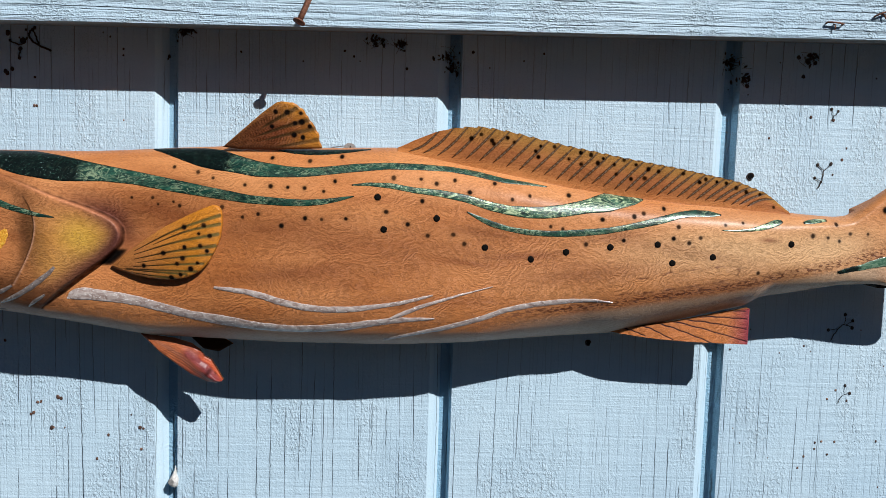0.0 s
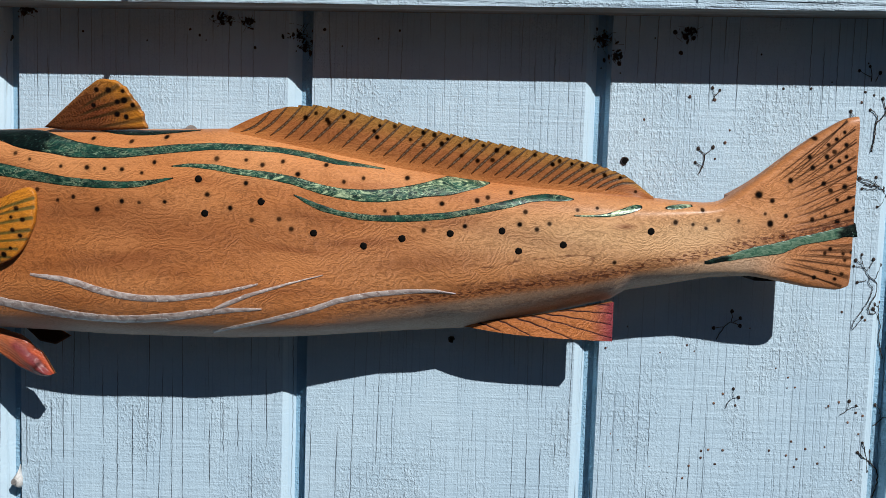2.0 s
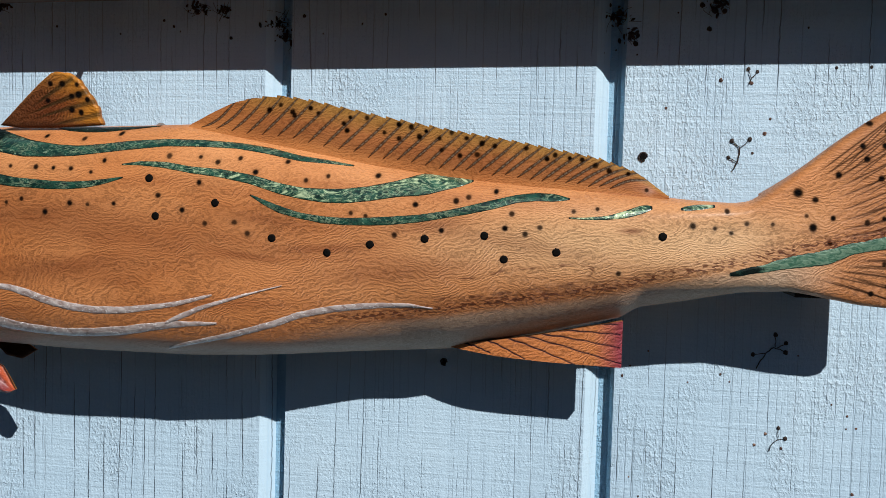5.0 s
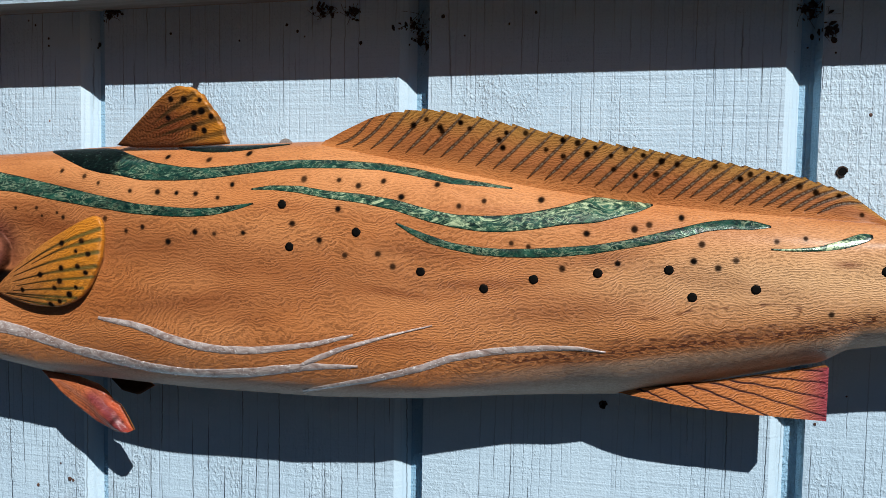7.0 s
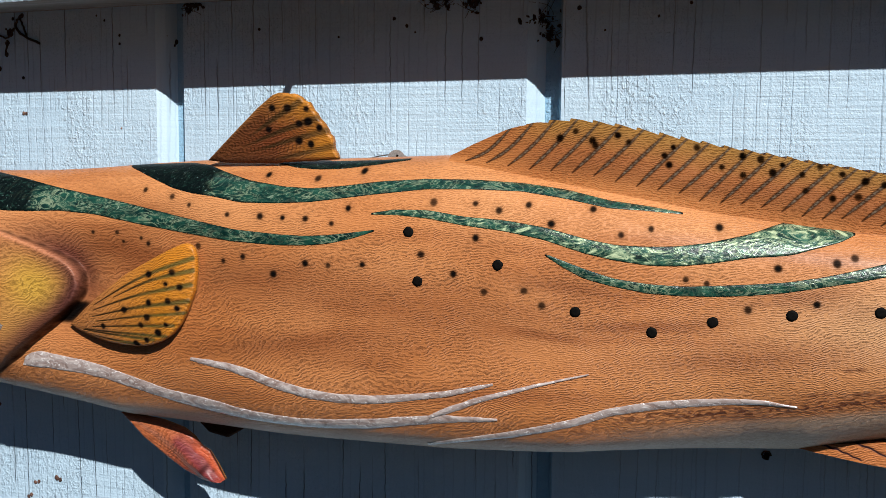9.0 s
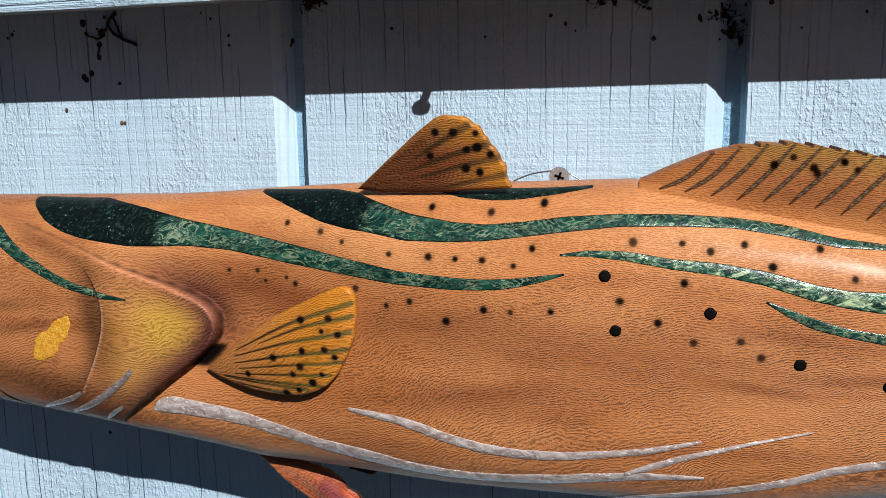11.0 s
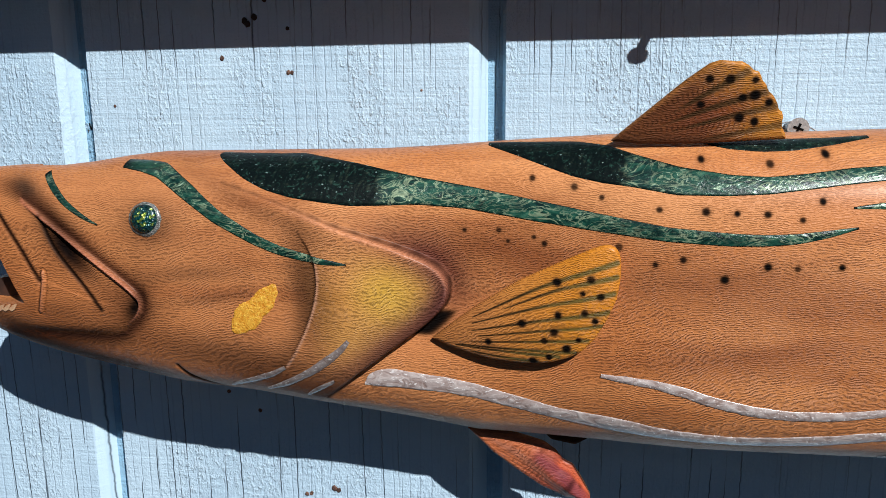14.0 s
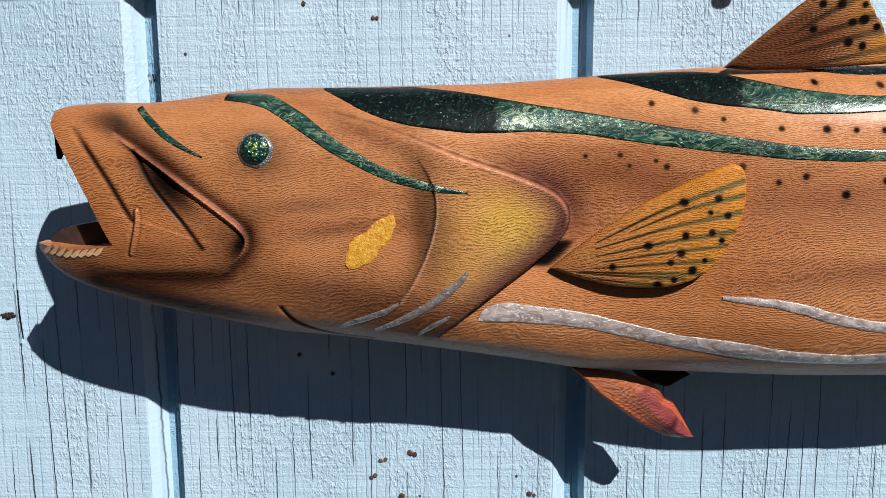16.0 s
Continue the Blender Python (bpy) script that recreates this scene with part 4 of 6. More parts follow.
ribbon("inlay", [(0.0192, 1.475, 0.0004), (0.0275, 1.471, 0.0014), (0.0359, 1.4675, 0.002), (0.0469, 1.4646, 0.0017), (0.0604, 1.4626, 0.002),
    (0.0736, 1.4621, 0.002), (0.0868, 1.4626, 0.0023), (0.0998, 1.4636, 0.0023), (0.1126, 1.465, 0.0021), (0.1253, 1.4674, 0.002),
    (0.1377, 1.4701, 0.0023), (0.1502, 1.4732, 0.0025), (0.1625, 1.4766, 0.0022), (0.1724, 1.4779, 0.0023), (0.1821, 1.4777, 0.0022),
    (0.1905, 1.4772, 0.0005)], RESIN, body, GREEN, seed=4)
ribbon("inlay", [(0.1902, 1.4674, 0.0004), (0.1985, 1.4672, 0.0006), (0.2103, 1.468, 0.0011), (0.2198, 1.4701, 0.002), (0.2271, 1.4726, 0.0023),
    (0.2306, 1.4736, 0.0018), (0.2329, 1.4739, 0.0008)], BRIGHT_RESIN, body, GREEN, seed=5)
ribbon("inlay", [(0.2475, 1.4735, 0.0006), (0.2507, 1.4739, 0.0014), (0.2578, 1.4749, 0.0014), (0.2648, 1.4755, 0.0007)], BRIGHT_RESIN, body, GREEN, seed=6)
ribbon("inlay", [(0.2734, 1.4405, 0.001), (0.2793, 1.442, 0.0017), (0.2879, 1.4436, 0.002), (0.2982, 1.4464, 0.0028), (0.3118, 1.4491, 0.0038),
    (0.3222, 1.451, 0.0039), (0.3322, 1.4551, 0.0029), (0.3458, 1.4581, 0.0031), (0.3594, 1.4615, 0.0036), (0.3689, 1.4636, 0.0047)], PALE_RESIN, tail, "pale grey-green resin inlay with black ends", rough=0.0007, seed=7,
       dark=lambda X: np.maximum(step_at(0.289)(X), step_at(0.358, 0.004, True)(X)))
ribbon("inlay", [(-0.3444, 1.5019, 0.0014), (-0.3345, 1.5013, 0.0021), (-0.326, 1.4999, 0.0028), (-0.3196, 1.4965, 0.003), (-0.3123, 1.492, 0.0032),
    (-0.3054, 1.487, 0.0029), (-0.2987, 1.4821, 0.0027), (-0.292, 1.4784, 0.0025), (-0.2833, 1.4735, 0.0022), (-0.2745, 1.4697, 0.002),
    (-0.2634, 1.4665, 0.0017), (-0.2545, 1.4646, 0.0012), (-0.2461, 1.4635, 0.0004)], RESIN, body, GREEN, seed=8, dark=step_at(-0.338, 0.01))
ribbon("inlay", [(-0.3794, 1.4978, 0.001), (-0.3764, 1.4955, 0.0012), (-0.3715, 1.4915, 0.0014), (-0.3662, 1.4869, 0.0013), (-0.3602, 1.4831, 0.0011),
    (-0.3544, 1.48, 0.0007), (-0.3503, 1.4783, 0.0003)], RESIN, body, GREEN, seed=9, dark=lambda X: X * 0 + 0.45)
ribbon("inlay", [(-0.1083, 1.5117, 0.0004), (-0.0975, 1.5107, 0.0014), (-0.0857, 1.5105, 0.002), (-0.0741, 1.5109, 0.0019), (-0.0606, 1.512, 0.0012),
    (-0.0452, 1.5137, 0.0004)], RESIN, body, "black resin strip", seed=10, dark=lambda X: X * 0 + 0.9)
WHITE = "greyish white pearly resin inlay"
ribbon("pearl_inlay", [(-0.2418, 1.4099, 0.0003), (-0.2411, 1.4104, 0.0015), (-0.2395, 1.4115, 0.0029), (-0.2365, 1.4128, 0.0038), (-0.2296, 1.4135, 0.0043),
    (-0.2181, 1.4124, 0.0039), (-0.2066, 1.4112, 0.0037), (-0.195, 1.4092, 0.0035), (-0.1834, 1.4065, 0.0032), (-0.1717, 1.4037, 0.0031),
    (-0.1599, 1.4011, 0.0029), (-0.1384, 1.3984, 0.0038), (-0.122, 1.3959, 0.0032), (-0.1054, 1.3946, 0.0028), (-0.0892, 1.3941, 0.0026),
    (-0.0728, 1.395, 0.0027), (-0.0566, 1.3968, 0.0027), (-0.0405, 1.3996, 0.0025), (-0.0249, 1.4022, 0.002), (-0.01, 1.4032, 0.0013),
    (0.0003, 1.4038, 0.0006)], PEARL, body, WHITE, 0.0004, 0.0003, seed=11, soft=4)
ribbon("pearl_inlay", [(-0.0292, 1.4029, 0.0009), (-0.0197, 1.4072, 0.0016), (-0.009, 1.412, 0.0014), (0.0028, 1.4158, 0.0011), (0.0171, 1.4205, 0.0008),
    (0.038, 1.4265, 0.0004)], PEARL, body, WHITE, 0.0006, 0.0002, seed=12)
ribbon("pearl_inlay", [(-0.1439, 1.4206, 0.0008), (-0.1334, 1.4197, 0.0016), (-0.1231, 1.4189, 0.0019), (-0.1132, 1.4168, 0.0022), (-0.1004, 1.413, 0.0023),
    (-0.0848, 1.4097, 0.0023), (-0.0694, 1.4085, 0.0022), (-0.0539, 1.4091, 0.0021), (-0.0386, 1.4112, 0.0017), (-0.0235, 1.4138, 0.0014),
    (-0.0116, 1.4168, 0.0011), (-0.0013, 1.4199, 0.0006)], PEARL, body, WHITE, 0.0004, 0.0003, seed=13)
ribbon("pearl_inlay", [(-0.033, 1.3867, 0.0009), (-0.0147, 1.3918, 0.0013), (0.0033, 1.3962, 0.0017), (0.0193, 1.4009, 0.0018), (0.0331, 1.4051, 0.0019),
    (0.0459, 1.4103, 0.0019), (0.0651, 1.4145, 0.0019), (0.0799, 1.4164, 0.0018), (0.0931, 1.4176, 0.0015), (0.1077, 1.4178, 0.0011),
    (0.1194, 1.4168, 0.0004)], PEARL, body, WHITE, 0.0004, 0.0002, seed=14)
ribbon("pearl_inlay", [(-0.2739, 1.4184, 0.0009), (-0.2803, 1.4148, 0.0014), (-0.2875, 1.4119, 0.0014), (-0.2949, 1.4091, 0.0012), (-0.3013, 1.4063, 0.0006)], PEARL_DULL, body, "dull grey resin inlay", 0.0004, 0.0002, seed=15)
ribbon("pearl_inlay", [(-0.2462, 1.4315, 0.0009), (-0.2491, 1.4278, 0.0015), (-0.2548, 1.423, 0.0018), (-0.2617, 1.4177, 0.0018), (-0.2688, 1.4135, 0.0016),
    (-0.276, 1.4095, 0.0014), (-0.2846, 1.4059, 0.0007)], PEARL_DULL, body, "dull grey resin inlay", 0.0005, 0.0002, seed=16)
ribbon("pearl_inlay", [(-0.2533, 1.413, 0.0006), (-0.2573, 1.4103, 0.001), (-0.262, 1.4074, 0.0012), (-0.2669, 1.4036, 0.0006)], PEARL_DULL, body, "dull grey resin inlay", 0.0004, 0.0002, seed=17)
ribbon("yellow_inlay", [(-0.2764, 1.4554, 0.0004), (-0.2774, 1.4528, 0.0031), (-0.2806, 1.4487, 0.0047), (-0.2845, 1.4447, 0.0052), (-0.2881, 1.4406, 0.005),
    (-0.2914, 1.4372, 0.0041), (-0.2944, 1.4347, 0.0014)], YELLOW, body, "grainy golden yellow resin patch", 0.0004, 0.0013, seed=18, soft=1)


def disc_on_skin(name, x, z, r, mat, parent, dome, lift=0.0002, label="", rings=5, turns=28, wob=0.0, seed=0):
    g = random.Random(seed)
    edge = [1 + wob * g.uniform(-1, 1) for _ in range(turns)]
    X, Z, H = [x], [z], [lift + dome]
    for i in range(1, rings + 1):
        for j in range(turns):
            a, k = 2 * math.pi * j / turns, r * (i / (rings - 1) * 0.95 if i < rings else 1) * edge[j]
            X.append(x + k * math.cos(a)), Z.append(z + k * math.sin(a))
            H.append(lift + dome * math.sqrt(max(0, 1 - (i / (rings - 1) * 0.95) ** 2)) if i < rings else -0.0006)
    P = on_skin(np.array(X), np.array(Z), np.array(H))
    faces = [(0, 1 + j, 1 + (j + 1) % turns) for j in range(turns)]
    for i in range(rings - 1):
        for j in range(turns):
            a, b = 1 + i * turns + j, 1 + i * turns + (j + 1) % turns
            faces.append((a, a + turns, b + turns, b))
    return raw(name, P, faces, mat, parent, label)


for i, (x, z) in enumerate(BIG_SPOTS):
    disc_on_skin("spot", x, z, 0.0023, INK, body, 0.0, 0.0002, "" if i else "round black inlaid spot", 3, 20, 0.06, i)
ex, ez = -0.3292, 1.4811
rim = disc_on_skin("eye", ex, ez, 0.0072, CLEAR, body, 0.0008, 0.0001, "green glitter eye in a clear rim", 6, 36, 0.03)
disc_on_skin("pupil", ex - 0.0002, ez + 0.0002, 0.0059, EYE_MIX, rim, 0.0018, 0.0006, "", 6, 36)

# inside of the mouth, its shade put into a near-black colour
bm = bmesh.new()
vs = [bm.verts.new((x, y, z)) for y in (-0.052, -0.043) for x, z in ((-0.4244, 1.438), (-0.4228, 1.4443), (-0.418, 1.4475), (-0.408, 1.4497), (-0.398, 1.4512), (-0.392, 1.4515), (-0.392, 1.438))]
bm.faces.new(vs[:7]), bm.faces.new(vs[13:6:-1])
for i in range(7):
    bm.faces.new((vs[i], vs[i + 7], vs[(i + 1) % 7 + 7], vs[(i + 1) % 7]))
bmesh.ops.recalc_face_normals(bm, faces=bm.faces)
part("far_jaw_rim", bm, MOUTH_DARK, jaw, "inside of the mouth, coloured dark for shade")

# teeth along the lower jaw, and one in the upper lip
for i in range(8):
    x = -0.4215 + i * 0.0035
    z = float(RIM(np.array(x)))
    d = float(surface(np.array(x), np.array(z - 0.002)))
    bm = bmesh.new()
    w = 0.0034 - 0.00006 * i
    side = [(x - 0.0019, z - 0.0026), (x - 0.0006, z - 0.0036), (x + w * 0.5, z - 0.0024), (x + w * 1.15, z + 0.0004), (x + w * 0.4, z - 0.0003)]
    outer = [bm.verts.new((a, -float(surface(np.array(max(a, -0.4252)), np.array(min(b, z - 0.0004)))) - 0.0005, b)) for a, b in side]
    inner = [bm.verts.new((v.co.x, v.co.y + 0.002, v.co.z)) for v in outer]
    bm.faces.new(outer), bm.faces.new(inner[::-1])
    for j in range(5):
        bm.faces.new((outer[j], inner[j], inner[(j + 1) % 5], outer[(j + 1) % 5]))
    bmesh.ops.recalc_face_normals(bm, faces=bm.faces)
    part("tooth", bm, TOOTH, jaw, "" if i else "pale carved wooden tooth")
bm = bmesh.new()
bmesh.ops.create_cone(bm, segments=10, radius1=0.0056, radius2=0.0012, depth=0.012, cap_ends=True)
bmesh.ops.transform(bm, verts=bm.verts, matrix=Matrix.Translation((-0.4166, -0.0500, 1.4827)) @ pose(0, 0, 0, 0, 195, 0) @ Matrix.Diagonal((0.8, 0.5, 1, 1)))
part("fang", bm, INK, fish, "short black upper tooth", True)


# ---- carved fish: fins ----
def fin(name, low, high, front, back, mat, stain, label, nu=150, nv=70, soft=0):
    """A fin between two edges that run from its root to a shared end, front(X, Z, u, v) and back off the wall."""
    a, b = smooth_line(low, nu, soft), smooth_line(high, nu, soft)
    v = np.linspace(0, 1, nv)[None, :, None]
    P = a[:, None] * (1 - v) + b[:, None] * v
    X, Z = P[..., 0], P[..., 1]
    U = np.repeat(np.linspace(0, 1, nu)[:, None], nv, 1)
    V = np.repeat(v[..., 0], nu, 0)
    rim = np.minimum(np.minimum(V, 1 - V) * np.maximum(np.hypot(*(a - b).T)[:, None], 0.001), 0.0014) / 0.0014
    D = front(X, Z, U, V) - 0.0012 * (1 - np.sqrt(np.clip(rim, 0, 1)))
    k = Stain(X.shape)
    if stain:
        D = D + stain(k, X, Z, U, V)
    ob = slab(name, X, Z, D, mat, fish, back(X, Z, U, V), label)
    k.give(ob, X.size)
    return ob


# pectoral fin, a leaf standing free of the side
PEC_ENDS = [(-0.1396, 1.468), (-0.1395, 1.4625), (-0.1404, 1.456), (-0.1422, 1.4484), (-0.1438, 1.4428), (-0.1497, 1.4367), (-0.1544, 1.4313), (-0.1608, 1.4293),
    (-0.1692, 1.4264)]
PEC_STARTS = [(-0.1951, 1.4432), (-0.1824, 1.4479), (-0.1953, 1.4408), (-0.1954, 1.4378), (-0.193, 1.4357), (-0.1958, 1.4329), (-0.201, 1.4313), (-0.2024, 1.4309),
    (-0.196, 1.4287)]
PEC_SPOTS = [(-0.162, 1.4599), (-0.1577, 1.4331), (-0.1492, 1.4617), (-0.1521, 1.4561), (-0.1613, 1.4471), (-0.1512, 1.4484), (-0.1471, 1.445), (-0.1753, 1.4428),
    (-0.1664, 1.4362), (-0.1532, 1.4371), (-0.1645, 1.4289), (-0.1453, 1.4548), (-0.1886, 1.4339), (-0.1627, 1.4399), (-0.1707, 1.4269)]


def pec_stain(k, X, Z, U, V):
    k.lay(0.9 * np.clip((X + 0.19) / 0.035, 0, 1), (0.62, 0.225, 0.012))
    k.lay(0.35 * np.clip((-0.185 - X) / 0.02, 0, 1), (0.3, 0.1, 0.03))
    h = np.zeros(X.shape)
    for i, (x, z) in enumerate(PEC_ENDS):
        bx, bz = PEC_STARTS[i]
        mid = ((bx + x) / 2, (bz + z) / 2 + 0.0022 * (z - 1.43) / 0.03)
        d, sd, a = nearest(X, Z, smooth_line([(bx, bz), mid, (x, z)], 12, 1))
        w = 0.00025 + 0.00095 * a * (1.0 if i < 4 else 0.7)
        k.lay(0.93 * np.exp(-(d / w) ** 4) * np.clip(1.4 - a, 0.55, 1), (0.040, 0.030, 0.010))
        k.lay(0.8 * np.exp(-(d / w) ** 4) * np.clip((a - 0.35) / 0.4, 0, 1), (0.115, 0.098, 0.018))
        h -= 0.0002 * np.exp(-(d / w) ** 2)
    k.spots(X, Z, PEC_SPOTS[:2], 0.0020, 0.98, 1)
    k.spots(X, Z, PEC_SPOTS[2:], 0.0014, 0.95, 2)
    return h


PEC_TOP = [(-0.2123, 1.4322), (-0.2031, 1.4401), (-0.1935, 1.4477), (-0.1769, 1.459), (-0.1649, 1.4652), (-0.1544, 1.4704), (-0.1476, 1.4735),
    (-0.1432, 1.4749), (-0.1399, 1.4738), (-0.1381, 1.4705), (-0.1378, 1.4625), (-0.1391, 1.4533)]
PEC_LOW = [(-0.2123, 1.4322), (-0.2051, 1.4296), (-0.1961, 1.4273), (-0.1874, 1.4257), (-0.1788, 1.4252), (-0.1716, 1.4253), (-0.1645, 1.426),
    (-0.1574, 1.4284), (-0.1516, 1.4318), (-0.1468, 1.437), (-0.1427, 1.4447), (-0.1391, 1.4533)]
pec_d = lambda X, Z, U, V: 0.0652 + 0.0090 * np.clip((X + 0.2125) / 0.060, 0, 1) ** 0.75 + 0.0032 * np.sin(np.pi * np.clip(V, 0, 1)) * np.sin(np.pi * U)
fin("pectoral_fin", PEC_LOW, PEC_TOP, pec_d, lambda X, Z, U, V: pec_d(X, Z, U, V) - 0.0028, FIN_WOOD, pec_stain, "orange fin with olive green rays and black spots", 150, 110, 2)

# first dorsal fin, ragged at its rear edge
g = random.Random(11)
D1_TOP = [(-0.1424, 1.5123), (-0.1302, 1.523), (-0.1154, 1.5357), (-0.107, 1.5418), (-0.1034, 1.5429)]
rear = [(-0.1034, 1.5429), (-0.0942, 1.5419), (-0.0873, 1.5356), (-0.0816, 1.5267), (-0.0793, 1.5211), (-0.0777, 1.5143)]
rear = smooth_line(rear, 24, 0)
D1_EDGE = [(x + g.uniform(-0.0006, 0.0006), z + g.uniform(-0.0005, 0.0005)) for x, z in rear]
D1_SPOTS = [(-0.1071, 1.536), (-0.0998, 1.536), (-0.0907, 1.5355), (-0.0946, 1.5291), (-0.0902, 1.53), (-0.085, 1.5273), (-0.0952, 1.5214), (-0.1097, 1.5265),
    (-0.0895, 1.52)]


def d1_stain(k, X, Z, U, V):
    far = np.hypot(X + 0.1445, Z - 1.511)
    turn = np.degrees(np.arctan2(Z - 1.5105, X + 0.1445))
    k.lay(0.92 * np.clip((far - 0.028) / 0.03, 0, 1), (0.60, 0.235, 0.018))
    k.lay(0.85 * np.clip((0.058 - far) / 0.02, 0, 1) * np.clip((46 - turn) / 10, 0.35, 1), (0.15, 0.042, 0.011))
    k.lay(0.75 * blob(X, Z, -0.102, 1.524, 0.018, 0.007, 15), (0.20, 0.045, 0.010))
    h = np.zeros(X.shape)
    # short strokes across the rays
    stroke = np.sin(far * 3300 + 2.5 * np.sin(turn * 0.33) + 1.2 * np.sin(turn * 0.9 + far * 300))
    k.lay(0.6 * np.clip(stroke * 1.6 - 0.5, 0, 1) * np.clip((0.058 - far) / 0.012, 0, 1) * (0.55 + 0.45 * np.sin(turn * 0.62 + far * 180)), (0.035, 0.010, 0.005))
    for a0, a1, r0, r1 in ((27, 29, 0.028, 0.058), (20.4, 19.6, 0.0224, 0.062), (12.7, 13.9, 0.026, 0.065), (3, 7.4, 0.034, 0.066)):
        p, q, m = ((-0.1445 + r * math.cos(radians(e)), 1.5105 + r * math.sin(radians(e))) for r, e in ((r0, a0), (r1, a1), ((r0 + r1) / 2, (a0 + a1) / 2 + 0.8)))
        d, sd, a = nearest(X, Z, smooth_line([p, m, q], 14, 1))
        w = 0.0005 + 0.0012 * a
        k.lay(0.72 * np.exp(-(d / w) ** 4) * np.clip(a * 4, 0.3, 1), (0.055, 0.038, 0.010))
        h -= 0.0002 * np.exp(-(d / w) ** 2)
    d, sd, a = nearest(X, Z, [(-0.1445, 1.511), (-0.079, 1.513)])
    k.lay(0.55 * np.exp(-(d / 0.003) ** 2), (0.09, 0.035, 0.015))
    k.spots(X, Z, D1_SPOTS, 0.0017, 0.95, 3)
    return h


d1_d = lambda X, Z, U, V: 0.0556 + 0.18 * (Z - 1.5130)
base = [D1_TOP[0], (-0.132, 1.5112), (-0.11, 1.5114), (rear[-1][0], rear[-1][1] - 0.001)]
fin("first_dorsal_fin", base, D1_TOP + D1_EDGE[1:], d1_d, lambda X, Z, U, V: d1_d(X, Z, U, V) - 0.004, FIN_WOOD, d1_stain, "fan-shaped orange fin with dark spots and a ragged edge", 150, 90)

# second dorsal fin, long and low with a toothed edge
D2_SPOTS = [(0.0284, 1.526), (0.0218, 1.5232), (0.0356, 1.5221), (0.0368, 1.5202), (0.046, 1.5243), (0.0505, 1.5216), (0.0651, 1.5161), (0.0671, 1.5122),
    (0.0685, 1.5195), (0.0779, 1.5194), (0.088, 1.5115), (0.0959, 1.5161), (0.1029, 1.5148), (0.0963, 1.5083), (0.1076, 1.5095), (0.1112, 1.5126),
    (0.1188, 1.5087), (0.1254, 1.5121), (0.1337, 1.5091), (0.1203, 1.5024), (0.1304, 1.4995), (0.1422, 1.5064), (0.1492, 1.5051), (0.1398, 1.5002),
    (0.1662, 1.5041), (0.1818, 1.5008), (0.1775, 1.4986), (0.1895, 1.4993), (0.1961, 1.4986), (0.2033, 1.4956), (0.2105, 1.493), (0.2206, 1.4918),
    (0.2305, 1.4832)]
D2_EDGE = curve([(-0.0275, 1.5155), (-0.0165, 1.5207), (-0.0008, 1.5272), (0.0123, 1.53), (0.0233, 1.5308), (0.0307, 1.5309), (0.0477, 1.5283), (0.0868, 1.5202), (0.126, 1.5132), (0.1655, 1.507), (0.2052, 1.4995),
                 (0.2254, 1.4925), (0.2425, 1.48)], 0.0015)
D2_BASE = curve([(-0.0275, 1.5132), (-0.0021, 1.5085), (0.047, 1.4995), (0.0854, 1.4925), (0.1236, 1.4875), (0.1621, 1.4838), (0.2006, 1.4813), (0.2425, 1.4785)], 0.003)
RAYS = [-0.0112 + 0.0098 * i - 0.00007 * i * i for i in range(31)]


def d2_edge(x):
    j = np.searchsorted(np.array(RAYS) + 0.0085, x)
    r = np.array([-0.02] + RAYS + [0.24]) + 0.0085
    k = np.clip((x - r[j]) / np.maximum(r[np.minimum(j + 1, len(r) - 1)] - r[j], 0.001), 0, 1)
    return D2_EDGE(x) + (0.0013 * (0.5 - k)) * np.clip((x - 0.004) / 0.01, 0, 1) * np.clip((0.235 - x) / 0.02, 0, 1)


xs = np.linspace(-0.0273, 0.2423, 566)
X, Z = columns(xs, D2_BASE, d2_edge, 64)
V = (Z - D2_BASE(X)) / (D2_EDGE(X) - D2_BASE(X))
fin_d = bulge(X, D2_BASE(X)) - 0.0035 * np.clip(V, 0, 1) ** 0.7
rise = np.clip((X + 0.0275) / 0.045, 0, 1)
fin_d = fin_d - 0.002 * (1 - rise) ** 2 * np.clip(V * 3, 0, 1)
under = np.where(Z < TOP(X) - 0.0003, bulge(X, np.minimum(Z, TOP(X) - 0.0003)), 0.0)
blend = 0.0028 * np.clip(V / 0.3, 0.05, 1)
D = np.maximum(fin_d, under) + blend * np.log1p(np.exp(-np.abs(fin_d - under) / blend)) - 0.0003 * np.clip(1 - V * 5, 0, 1)
k = Stain(X.shape)
fade = np.clip((X + 0.012) / 0.03, 0, 1)
k.lay(0.38 * fade * np.clip((V - 0.12) / 0.3, 0, 1), (0.25, 0.075, 0.018))
k.lay(0.2 * fade * np.exp(-((V - 0.3) / 0.16) ** 2), (0.10, 0.028, 0.009))
k.lay(0.6 * np.clip((V - 0.55) / 0.4, 0, 1) * np.clip((X - 0.0) / 0.02, 0, 1), (0.37, 0.205, 0.035))
g = random.Random(23)
